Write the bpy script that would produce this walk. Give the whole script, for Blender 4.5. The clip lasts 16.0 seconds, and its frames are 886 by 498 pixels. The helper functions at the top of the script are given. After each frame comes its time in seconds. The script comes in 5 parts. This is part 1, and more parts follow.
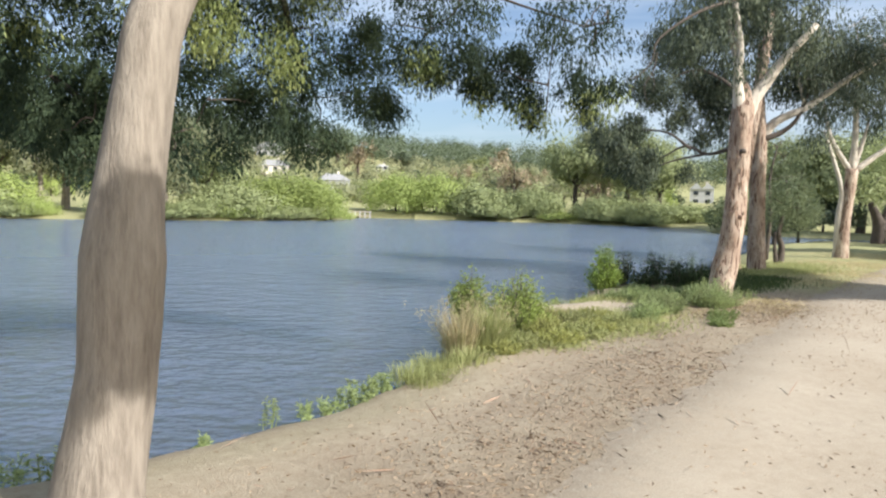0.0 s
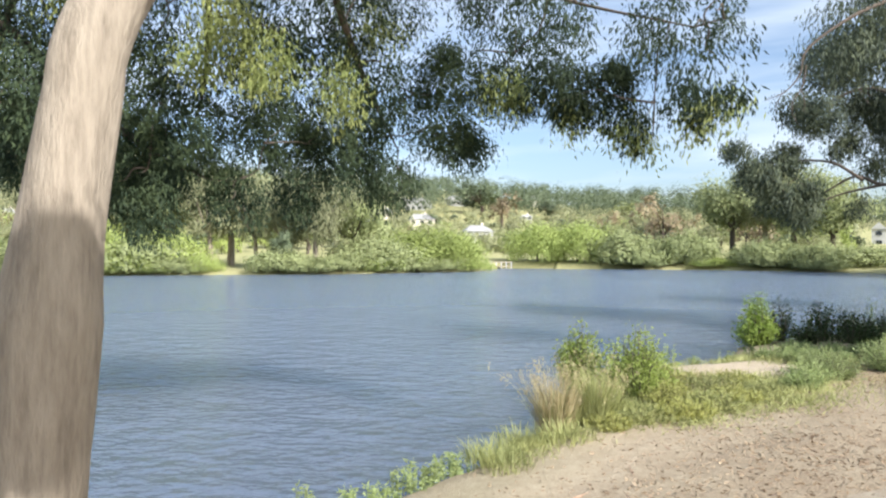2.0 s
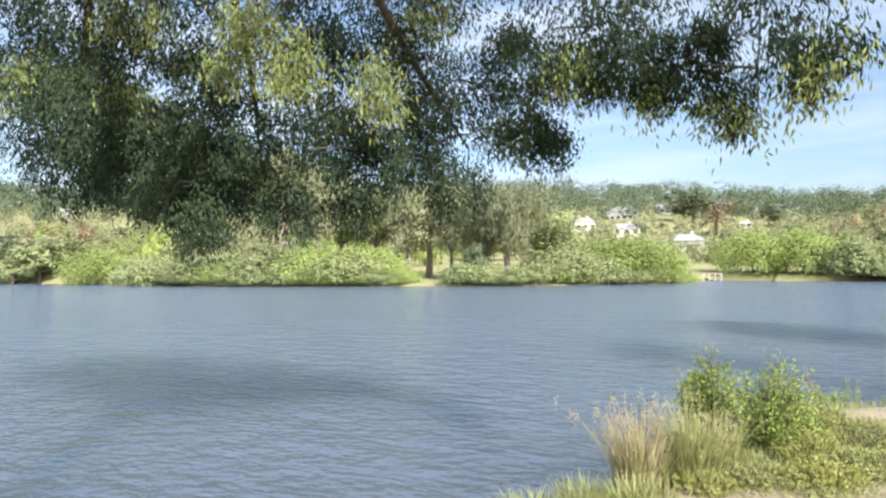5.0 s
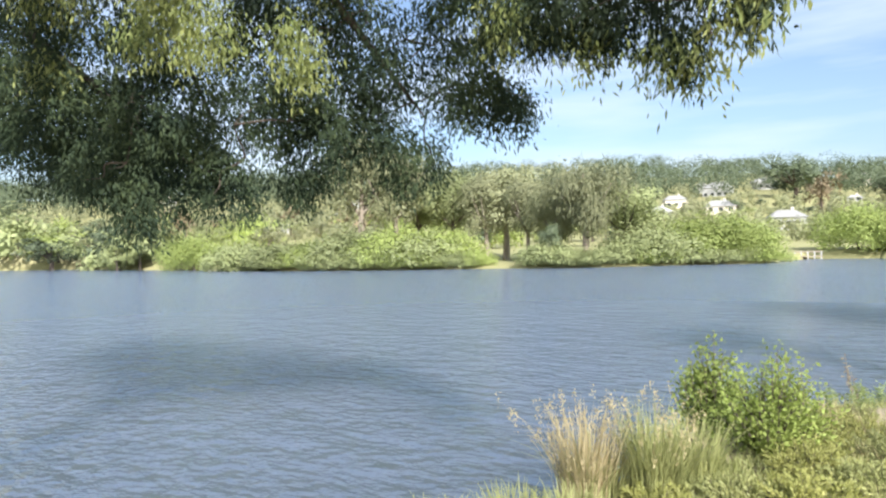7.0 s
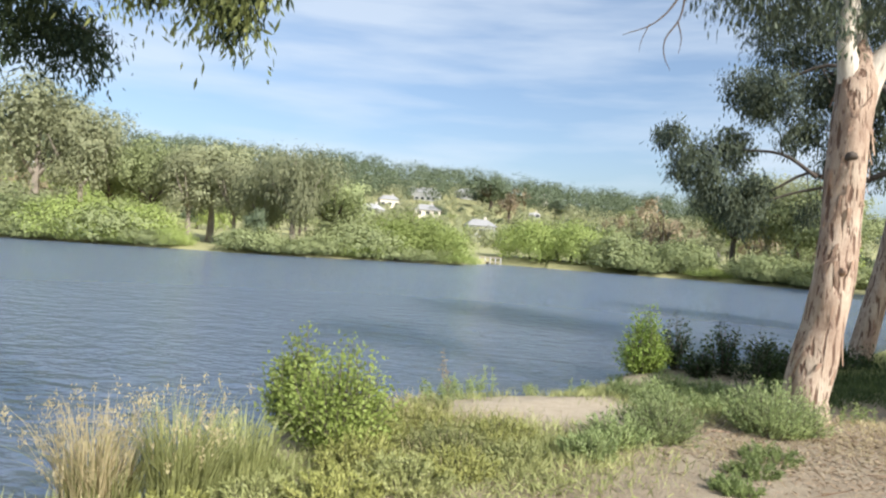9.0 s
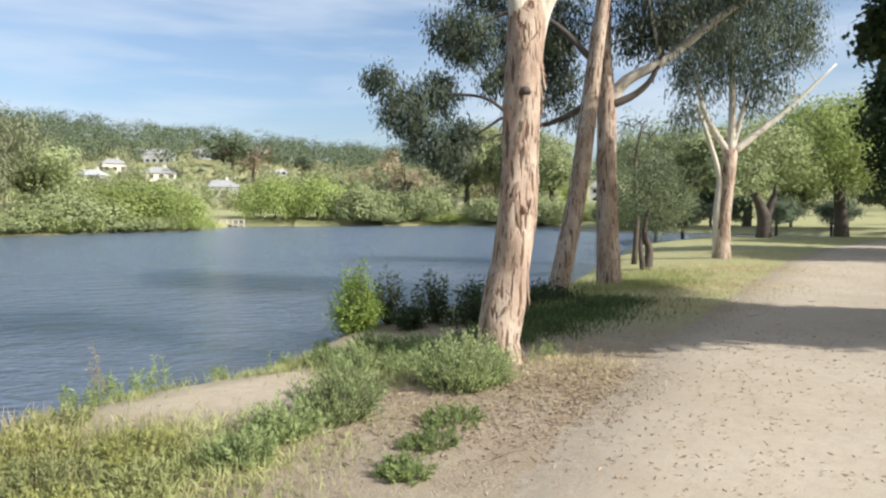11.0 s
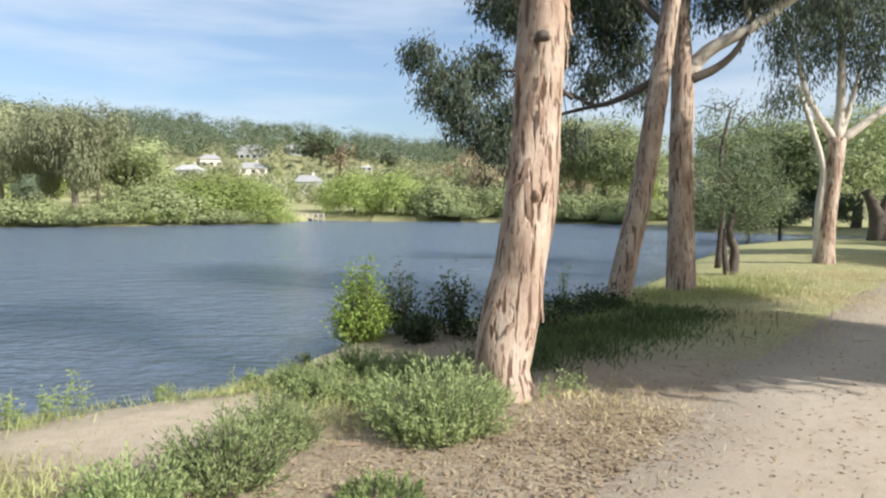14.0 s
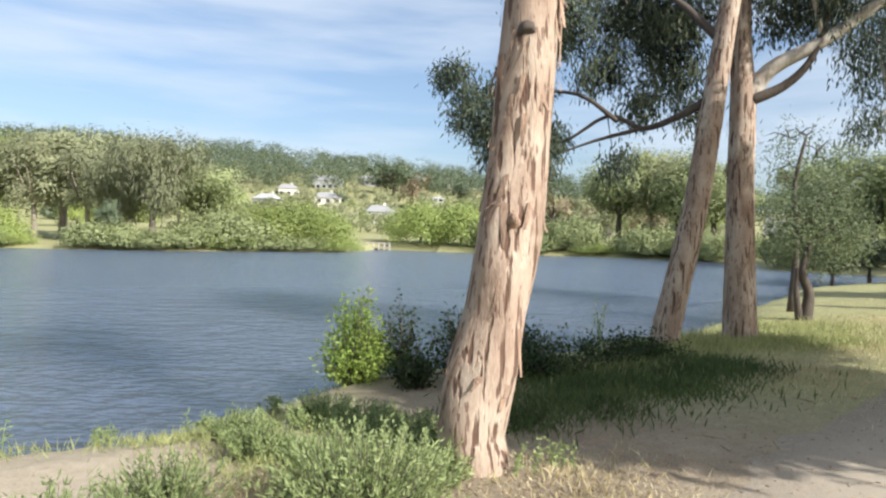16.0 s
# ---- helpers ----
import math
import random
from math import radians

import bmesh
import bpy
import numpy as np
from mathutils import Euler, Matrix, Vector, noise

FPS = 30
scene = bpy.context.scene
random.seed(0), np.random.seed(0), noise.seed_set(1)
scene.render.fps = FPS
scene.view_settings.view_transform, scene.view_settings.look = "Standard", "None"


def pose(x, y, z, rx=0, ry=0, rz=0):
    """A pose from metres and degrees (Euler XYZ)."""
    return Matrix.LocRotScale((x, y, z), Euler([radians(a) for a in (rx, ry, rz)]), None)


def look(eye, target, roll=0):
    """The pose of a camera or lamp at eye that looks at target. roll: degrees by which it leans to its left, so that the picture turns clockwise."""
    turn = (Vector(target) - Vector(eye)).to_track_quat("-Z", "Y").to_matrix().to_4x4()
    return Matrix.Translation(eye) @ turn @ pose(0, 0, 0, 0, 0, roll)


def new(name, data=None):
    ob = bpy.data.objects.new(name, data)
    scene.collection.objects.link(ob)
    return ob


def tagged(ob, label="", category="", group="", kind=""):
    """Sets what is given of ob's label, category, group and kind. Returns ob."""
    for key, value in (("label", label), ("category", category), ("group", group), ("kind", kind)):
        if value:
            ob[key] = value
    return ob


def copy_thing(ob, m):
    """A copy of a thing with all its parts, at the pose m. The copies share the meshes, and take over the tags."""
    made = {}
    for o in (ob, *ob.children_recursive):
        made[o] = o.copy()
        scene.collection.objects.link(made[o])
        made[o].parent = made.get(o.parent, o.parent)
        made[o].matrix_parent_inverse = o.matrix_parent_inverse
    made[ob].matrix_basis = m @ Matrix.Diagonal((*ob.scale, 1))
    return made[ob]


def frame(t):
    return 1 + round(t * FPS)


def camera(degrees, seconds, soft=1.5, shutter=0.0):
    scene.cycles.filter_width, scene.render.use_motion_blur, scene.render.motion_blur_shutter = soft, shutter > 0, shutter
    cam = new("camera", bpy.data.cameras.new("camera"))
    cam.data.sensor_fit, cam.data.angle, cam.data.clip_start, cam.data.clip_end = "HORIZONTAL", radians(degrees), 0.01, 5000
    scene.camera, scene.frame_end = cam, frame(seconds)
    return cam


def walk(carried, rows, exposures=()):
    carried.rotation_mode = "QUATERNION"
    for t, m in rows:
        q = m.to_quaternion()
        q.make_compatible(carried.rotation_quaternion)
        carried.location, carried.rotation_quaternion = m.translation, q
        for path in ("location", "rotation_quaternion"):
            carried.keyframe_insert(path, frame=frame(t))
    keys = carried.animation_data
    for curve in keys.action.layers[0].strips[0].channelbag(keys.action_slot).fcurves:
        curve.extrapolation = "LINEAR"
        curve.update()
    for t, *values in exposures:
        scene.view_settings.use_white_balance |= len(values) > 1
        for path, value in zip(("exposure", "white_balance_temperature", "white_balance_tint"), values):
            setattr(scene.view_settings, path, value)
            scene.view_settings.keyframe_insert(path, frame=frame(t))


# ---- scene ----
cam = camera(67.4, 16.0, soft=2.3)

PATH = [
    (0, (-1.604, -2.35, 1.847), (-1.558, -0.355, 1.715), 1.3),
    (0.5, (-1.443, -2.091, 1.839), (-1.577, -0.112, 1.578), -0.7),
    (1, (-1.284, -1.603, 1.821), (-1.522, 0.379, 1.689), -0.3),
    (1.5, (-1.117, -1.386, 1.798), (-1.347, 0.593, 1.615), -2.0),
    (2, (-0.907, -1.074, 1.809), (-1.3, 0.887, 1.824), -0.1),
    (2.5, (-0.734, -0.857, 1.792), (-1.184, 1.087, 1.662), -0.8),
    (3, (-0.53, -0.45, 1.785), (-1.066, 1.474, 1.679), 0.8),
    (3.5, (-0.338, -0.289, 1.763), (-0.972, 1.602, 1.614), -3.2),
    (4, (-0.097, -0.115, 1.768), (-0.839, 1.739, 1.671), -0.6),
    (4.5, (0.12, -0.003, 1.786), (-0.597, 1.864, 1.803), -0.5),
    (5, (0.279, 0.39, 1.82), (-0.688, 2.139, 1.872), -0.4),
    (5.2, (0.341, 0.523, 1.793), (-0.648, 2.261, 1.782), 1.8),
    (7.3, (1.158, 1.884, 1.782), (-0.038, 3.486, 1.79), -1.5),
    (7.5, (1.168, 1.973, 1.788), (0.058, 3.636, 1.763), -0.8),
    (8, (1.468, 2.226, 1.777), (0.513, 3.98, 1.654), 1.9),
    (8.5, (1.733, 2.457, 1.731), (1.076, 4.346, 1.682), 1.6),
    (9, (1.985, 2.789, 1.718), (1.555, 4.742, 1.71), 3.9),
    (9.5, (2.228, 3.08, 1.75), (2.085, 5.074, 1.767), 1.4),
    (10, (2.468, 3.415, 1.732), (2.426, 5.415, 1.729), 2.5),
    (10.2, (2.534, 3.523, 1.756), (2.639, 5.519, 1.685), 3.4),
    (12.3, (3.269, 4.592, 1.687), (3.65, 6.551, 1.554), -0.9),
    (12.5, (3.327, 4.667, 1.675), (3.706, 6.628, 1.57), -0.2),
    (13, (3.497, 4.94, 1.656), (3.781, 6.919, 1.619), 0.6),
    (13.5, (3.712, 5.305, 1.637), (3.977, 7.287, 1.602), -0.7),
    (14, (3.946, 5.682, 1.641), (3.994, 7.677, 1.514), 0.3),
    (14.5, (4.135, 5.772, 1.609), (4.091, 7.77, 1.539), 1.4),
    (15, (4.342, 6.17, 1.603), (4.307, 8.168, 1.522), 1.8),
    (15.5, (4.563, 6.385, 1.599), (4.541, 8.384, 1.537), 1.3),
    (16, (4.781, 6.711, 1.608), (4.613, 8.704, 1.573), 1.5),
]
EXPOSURE = [(0, 0.64, 5980, 10), (1, 0.84, 5980, 10), (2.5, 0.92, 6000, 10), (4, 0.92, 6050, 10), (5, 0.92, 6050, 10), (7.5, 0.9, 5980, 10), (8.5, 0.7, 5980, 10), (9.5, 0.57, 6000, 10), (12.5, 0.52, 5980, 10), (16, 0.6, 5980, 10)]
walk(cam, [(t, look(eye, target, roll)) for t, eye, target, roll in PATH], EXPOSURE)

# ---- sky, sun, exposure ----
SUN_AZ, SUN_EL = radians(127), radians(33)      # clockwise from +y
SUN = Vector((math.sin(SUN_AZ) * math.cos(SUN_EL), math.cos(SUN_AZ) * math.cos(SUN_EL), math.sin(SUN_EL)))
world = bpy.data.worlds.new("sky")
scene.world = world
world.use_nodes = True
wn, wl = world.node_tree.nodes, world.node_tree.links
wn.clear()
w_out, w_bg, w_sky = wn.new("ShaderNodeOutputWorld"), wn.new("ShaderNodeBackground"), wn.new("ShaderNodeTexSky")
w_sky.sky_type, w_sky.sun_disc = "NISHITA", False
w_sky.sun_elevation, w_sky.sun_rotation = SUN_EL, SUN_AZ
w_sky.air_density, w_sky.dust_density, w_sky.ozone_density = 1.0, 2.2, 1.2
w_bg.inputs["Strength"].default_value = 0.11
# thin high cloud, streaked along the horizon
w_tc, w_map, w_noise, w_ramp, w_mix = (wn.new("ShaderNodeTexCoord"), wn.new("ShaderNodeMapping"), wn.new("ShaderNodeTexNoise"),
                                       wn.new("ShaderNodeValToRGB"), wn.new("ShaderNodeMixRGB"))
w_map.inputs["Scale"].default_value = (1.3, 1.3, 9.0)
w_map.inputs["Rotation"].default_value = (radians(4), radians(3), 0)
w_noise.inputs["Scale"].default_value, w_noise.inputs["Detail"].default_value = 2.2, 6
w_noise.inputs["Roughness"].default_value = 0.5
w_ramp.color_ramp.elements[0].position, w_ramp.color_ramp.elements[0].color = 0.36, (0.08, 0.08, 0.08, 1)
w_ramp.color_ramp.elements[1].position, w_ramp.color_ramp.elements[1].color = 0.64, (0.62, 0.62, 0.62, 1)
w_mix.inputs["Color2"].default_value = (5.3, 5.6, 5.8, 1)
wl.new(w_tc.outputs["Generated"], w_map.inputs["Vector"])
wl.new(w_map.outputs[0], w_noise.inputs["Vector"])
wl.new(w_noise.outputs["Fac"], w_ramp.inputs["Fac"])
wl.new(w_ramp.outputs["Color"], w_mix.inputs["Fac"])
wl.new(w_sky.outputs["Color"], w_mix.inputs["Color1"])
wl.new(w_mix.outputs["Color"], w_bg.inputs["Color"])
wl.new(w_bg.outputs[0], w_out.inputs["Surface"])
sun = new("sun", bpy.data.lights.new("sun", "SUN"))
sun.data.energy, sun.data.angle, sun.data.color = 5.0, radians(0.6), (1.0, 0.95, 0.87)
sun.matrix_world = look(SUN * 100, (0, 0, 0))


# ---- materials ----
def shader(name, rough=0.8):
    m = bpy.data.materials.new(name)
    m.use_nodes = True
    p = m.node_tree.nodes["Principled BSDF"]
    p.inputs["Roughness"].default_value = rough
    p.inputs["Specular IOR Level"].default_value = 0.25
    return m, m.node_tree.nodes, m.node_tree.links, p


def noise_node(nt, ln, scale, detail=4, stretch=None, rough=0.55, coord="Object"):
    tc, n = nt.new("ShaderNodeTexCoord"), nt.new("ShaderNodeTexNoise")
    n.inputs["Scale"].default_value, n.inputs["Detail"].default_value, n.inputs["Roughness"].default_value = scale, detail, rough
    if stretch:
        mp = nt.new("ShaderNodeMapping")
        mp.inputs["Scale"].default_value = stretch
        ln.new(tc.outputs[coord], mp.inputs["Vector"])
        ln.new(mp.outputs[0], n.inputs["Vector"])
    else:
        ln.new(tc.outputs[coord], n.inputs["Vector"])
    return n.outputs["Fac"]


def ramp(nt, ln, fac, *stops):
    r = nt.new("ShaderNodeValToRGB")
    els = r.color_ramp.elements
    while len(els) < len(stops):
        els.new(0.5)
    for e, (p, c) in zip(els, stops):
        e.position, e.color = p, (*c, 1)
    ln.new(fac, r.inputs["Fac"])
    return r.outputs["Color"]


def mix(nt, ln, fac, a, b, mode="MIX"):
    m = nt.new("ShaderNodeMixRGB")
    m.blend_type = mode
    for key, v in (("Fac", fac), ("Color1", a), ("Color2", b)):
        if isinstance(v, (int, float)):
            m.inputs[key].default_value = v
        elif isinstance(v, tuple):
            m.inputs[key].default_value = (*v, 1)
        else:
            ln.new(v, m.inputs[key])
    return m.outputs["Color"]


def bump(nt, ln, p, height, strength, dist):
    b = nt.new("ShaderNodeBump")
    b.inputs["Strength"].default_value, b.inputs["Distance"].default_value = strength, dist
    ln.new(height, b.inputs["Height"])
    ln.new(b.outputs[0], p.inputs["Normal"])


def attr(nt, name):
    a = nt.new("ShaderNodeAttribute")
    a.attribute_name = name
    return a.outputs["Fac"]


def leaf_mat(name, dark, mid, light, glow=0.3, rough=0.55):
    """Leaves: colour varied leaf by leaf and tree by tree, with light passing through."""
    m, nt, ln, p = shader(name, rough)
    g, o = nt.new("ShaderNodeNewGeometry"), nt.new("ShaderNodeObjectInfo")
    c = ramp(nt, ln, g.outputs["Random Per Island"], (0.0, dark), (0.55, mid), (1.0, light))
    big = noise_node(nt, ln, 1.5, 3)
    c = mix(nt, ln, 0.5, c, ramp(nt, ln, big, (0.33, dark), (0.66, light)))
    hsv = nt.new("ShaderNodeHueSaturation")
    ma = nt.new("ShaderNodeMapRange")
    ma.inputs["To Min"].default_value, ma.inputs["To Max"].default_value = 0.8, 1.15
    ln.new(o.outputs["Random"], ma.inputs["Value"])
    ln.new(ma.outputs[0], hsv.inputs["Value"])
    ln.new(c, hsv.inputs["Color"])
    ln.new(hsv.outputs[0], p.inputs["Base Color"])
    t, mx = nt.new("ShaderNodeBsdfTranslucent"), nt.new("ShaderNodeMixShader")
    ln.new(hsv.outputs[0], t.inputs["Color"])
    mx.inputs["Fac"].default_value = glow
    ln.new(p.outputs[0], mx.inputs[1])
    ln.new(t.outputs[0], mx.inputs[2])
    ln.new(mx.outputs[0], nt["Material Output"].inputs["Surface"])
    return m


def bark_mat(name, pale, mid, dark, streak=(9, 9, 1.3), amount=0.5, relief=0.03):
    m, nt, ln, p = shader(name, 0.85)
    a = noise_node(nt, ln, 1.6, 6, streak)
    b = noise_node(nt, ln, 5.5, 5, streak, 0.65)
    big = noise_node(nt, ln, 0.8, 3)
    c = ramp(nt, ln, a, (0.32, dark), (0.32 + 0.28 * amount, mid), (0.66, pale))
    c = mix(nt, ln, 0.4, c, ramp(nt, ln, b, (0.35, dark), (0.6, pale)))
    c = mix(nt, ln, 0.25, c, ramp(nt, ln, big, (0.35, mid), (0.65, pale)))
    ln.new(c, p.inputs["Base Color"])
    bump(nt, ln, p, b, 0.7, relief)
    return m


M_SMOOTHBARK = bark_mat("grey_brown_bark", (0.35, 0.295, 0.23), (0.25, 0.207, 0.158), (0.13, 0.103, 0.077), (6, 6, 1.1), 0.5, 0.03)


def gum_bark_mat(name):
    """Cream and pink new bark with dark lens-shaped cracks and brown old patches."""
    m, nt, ln, p = shader(name, 0.8)
    tone, crack, crack2, grain = (noise_node(nt, ln, 1.0, 4, (4.5, 4.5, 1.6)), noise_node(nt, ln, 1.0, 3, (20, 20, 2.2), 0.45),
                                  noise_node(nt, ln, 1.0, 3, (30, 30, 6.5), 0.5), noise_node(nt, ln, 1.0, 5, (60, 60, 14), 0.6))
    c = ramp(nt, ln, tone, (0.34, (0.22, 0.135, 0.085)), (0.46, (0.36, 0.25, 0.172)), (0.58, (0.45, 0.345, 0.25)), (0.74, (0.57, 0.475, 0.365)))
    c = mix(nt, ln, 0.25, c, ramp(nt, ln, grain, (0.3, (0.35, 0.25, 0.18)), (0.7, (0.74, 0.62, 0.5))))
    c = mix(nt, ln, ramp(nt, ln, crack, (0.385, (1, 1, 1)), (0.425, (0, 0, 0))), c, (0.15, 0.088, 0.058))
    c = mix(nt, ln, ramp(nt, ln, crack2, (0.36, (0.85, 0.85, 0.85)), (0.4, (0, 0, 0))), c, (0.17, 0.1, 0.068))
    ln.new(c, p.inputs["Base Color"])
    bump(nt, ln, p, mix(nt, ln, 0.35, ramp(nt, ln, crack, (0.34, (0, 0, 0)), (0.46, (1, 1, 1))), grain), 0.8, 0.03)
    return m


M_GUMBARK = gum_bark_mat("peeling_gum_bark")
M_WHITEBARK = bark_mat("pale_gum_bark", (0.7, 0.63, 0.52), (0.55, 0.47, 0.37), (0.3, 0.22, 0.16), (6, 6, 1.0), 0.3, 0.01)
M_PEEL = bark_mat("loose_bark", (0.5, 0.36, 0.25), (0.34, 0.21, 0.14), (0.14, 0.085, 0.06), (12, 12, 1.5), 0.7, 0.02)
M_TWIG = bark_mat("dark_twig_bark", (0.15, 0.12, 0.095), (0.095, 0.075, 0.058), (0.05, 0.037, 0.03), (8, 8, 2), 0.6, 0.01)
M_GUMLEAF = leaf_mat("gum_leaves", (0.027, 0.045, 0.03), (0.044, 0.068, 0.036), (0.085, 0.11, 0.045), 0.4, 0.7)
# Yellow-green new growth; its brightness also paints sunlight onto chosen clumps.
M_GUMTIP_LIT = leaf_mat("young_gum_leaves", (0.13, 0.17, 0.055), (0.25, 0.29, 0.09), (0.45, 0.47, 0.17), 0.4, 0.6)
M_BLUELEAF = leaf_mat("blue_gum_leaves", (0.032, 0.048, 0.042), (0.072, 0.095, 0.066), (0.2, 0.22, 0.115), 0.3, 0.6)
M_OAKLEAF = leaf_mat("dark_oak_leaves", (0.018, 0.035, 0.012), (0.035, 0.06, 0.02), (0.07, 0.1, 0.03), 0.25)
M_SHRUBLEAF = leaf_mat("bright_shrub_leaves", (0.17, 0.22, 0.045), (0.32, 0.4, 0.085), (0.5, 0.57, 0.17), 0.4)
M_LIMELEAF = leaf_mat("lime_shrub_leaves", (0.16, 0.24, 0.04), (0.3, 0.41, 0.075), (0.46, 0.54, 0.13), 0.35)
M_SAGE = leaf_mat("grey_green_sprigs", (0.2, 0.255, 0.095), (0.34, 0.405, 0.155), (0.5, 0.56, 0.25), 0.4)
# Groundcover coloured darker than the grass, with shade put into the colour.
M_SHADEGRASS = leaf_mat("shade_darkened_groundcover", (0.045, 0.07, 0.025), (0.08, 0.11, 0.035), (0.15, 0.19, 0.06), 0.2)
M_GRASS = leaf_mat("green_grass", (0.2, 0.22, 0.075), (0.36, 0.38, 0.14), (0.54, 0.53, 0.24), 0.35)
M_CLOVER = leaf_mat("yellow_green_clover", (0.24, 0.25, 0.07), (0.4, 0.41, 0.12), (0.56, 0.54, 0.2), 0.35)
M_HERB = leaf_mat("dark_herb_leaves", (0.16, 0.21, 0.07), (0.26, 0.32, 0.11), (0.38, 0.44, 0.17), 0.35)
M_SAGETREE = leaf_mat("sage_tree_leaves", (0.11, 0.14, 0.075), (0.17, 0.2, 0.1), (0.27, 0.3, 0.16), 0.35)
M_BARKBIT = leaf_mat("bark_scraps", (0.1, 0.066, 0.042), (0.17, 0.115, 0.074), (0.3, 0.22, 0.145), 0.0)
M_STRAW = leaf_mat("dry_grass", (0.32, 0.26, 0.13), (0.5, 0.41, 0.22), (0.66, 0.56, 0.34), 0.3)
M_LITTER = leaf_mat("fallen_leaves", (0.15, 0.095, 0.055), (0.34, 0.235, 0.14), (0.52, 0.4, 0.26), 0.1)
# Willow, olive and pine base colours are paled in place of distance haze.
M_WILLOW = leaf_mat("willow_leaves", (0.31, 0.37, 0.11), (0.385, 0.445, 0.13), (0.45, 0.51, 0.17), 0.4)
M_OLIVE = leaf_mat("olive_leaves", (0.27, 0.3, 0.14), (0.345, 0.38, 0.175), (0.43, 0.46, 0.215), 0.4)
M_FARGUM = leaf_mat("far_gum_leaves", (0.25, 0.26, 0.145), (0.33, 0.34, 0.185), (0.42, 0.42, 0.23), 0.4)
M_PINE_HAZED = leaf_mat("haze_paled_pine_needles", (0.1, 0.128, 0.072), (0.13, 0.16, 0.09), (0.165, 0.195, 0.11), 0.2)
M_MAUVE = leaf_mat("mauve_blossom", (0.22, 0.19, 0.19), (0.36, 0.32, 0.31), (0.48, 0.43, 0.41), 0.2)
M_RUST = leaf_mat("rust_brown_leaves", (0.2, 0.15, 0.09), (0.32, 0.25, 0.15), (0.42, 0.34, 0.21), 0.2)


def plain(name, col, rough=0.7, var=0.25, scale=1.5):
    m, nt, ln, p = shader(name, rough)
    n = noise_node(nt, ln, scale, 5)
    ln.new(ramp(nt, ln, n, (0.3, tuple(c * (1 - var) for c in col)), (0.7, tuple(min(1, c * (1 + var * 0.6)) for c in col))), p.inputs["Base Color"])
    return m


M_WHITEWALL = plain("white_weatherboard", (0.5, 0.49, 0.47), 0.7, 0.12)
M_CREAMWALL = plain("cream_weatherboard", (0.62, 0.56, 0.46), 0.7, 0.1)
M_PALEROOF = plain("pale_metal_roof", (0.46, 0.445, 0.42), 0.85, 0.12)
M_GREYROOF = plain("grey_metal_roof", (0.33, 0.32, 0.305), 0.85, 0.15)
M_TIMBER = plain("weathered_timber", (0.36, 0.29, 0.22), 0.85, 0.3, 6)
M_WINDOW, nt, ln, p = shader("window_glass", 0.1)
p.inputs["Base Color"].default_value, p.inputs["Specular IOR Level"].default_value = (0.03, 0.035, 0.04, 1), 0.6

# bare earth with litter, turning to sand, lawn and far meadow by place
M_GROUND, nt, ln, p = shader("earth", 0.95)
fine, mid_n, big = noise_node(nt, ln, 55, 5), noise_node(nt, ln, 7, 6, None, 0.65), noise_node(nt, ln, 0.8, 4)
earth = mix(nt, ln, 0.5, ramp(nt, ln, mid_n, (0.3, (0.202, 0.139, 0.080)), (0.5, (0.311, 0.235, 0.148)), (0.7, (0.420, 0.344, 0.236))),
            ramp(nt, ln, fine, (0.32, (0.123, 0.089, 0.059)), (0.6, (0.428, 0.365, 0.265))))
earth = mix(nt, ln, 0.3, earth, ramp(nt, ln, big, (0.35, (0.218, 0.147, 0.090)), (0.65, (0.412, 0.349, 0.240))))
sand = mix(nt, ln, 0.35, ramp(nt, ln, mid_n, (0.3, (0.404, 0.318, 0.215)), (0.7, (0.550, 0.456, 0.327))), ramp(nt, ln, fine, (0.3, (0.344, 0.267, 0.172)), (0.7, (0.568, 0.482, 0.361))))
lawn = mix(nt, ln, 0.45, ramp(nt, ln, mid_n, (0.3, (0.23, 0.25, 0.09)), (0.7, (0.44, 0.41, 0.19))), ramp(nt, ln, fine, (0.3, (0.2, 0.2, 0.08)), (0.7, (0.52, 0.45, 0.25))))
c = mix(nt, ln, attr(nt, "sand"), earth, sand)
c = mix(nt, ln, attr(nt, "lawn"), c, lawn)
ln.new(c, p.inputs["Base Color"])
bump(nt, ln, p, mix(nt, ln, 0.5, fine, mid_n), 0.8, 0.04)

# pale crushed-granite path
M_PATH, nt, ln, p = shader("gravel", 0.95)
fine, mid_n, big = noise_node(nt, ln, 90, 5), noise_node(nt, ln, 9, 6, None, 0.6), noise_node(nt, ln, 0.7, 3)
c = mix(nt, ln, 0.4, ramp(nt, ln, mid_n, (0.3, (0.366, 0.290, 0.204)), (0.7, (0.493, 0.411, 0.304))), ramp(nt, ln, fine, (0.3, (0.268, 0.209, 0.140)), (0.65, (0.535, 0.458, 0.350))))
c = mix(nt, ln, 0.3, c, ramp(nt, ln, big, (0.35, (0.366, 0.290, 0.197)), (0.65, (0.507, 0.431, 0.324))))
edge_n = nt.new("ShaderNodeMath")
edge_n.operation = "ADD"
ln.new(attr(nt, "edge"), edge_n.inputs[0])
ln.new(mid_n, edge_n.inputs[1])
e_fac = ramp(nt, ln, edge_n.outputs[0], (0.62, (0, 0, 0)), (1.1, (1, 1, 1)))
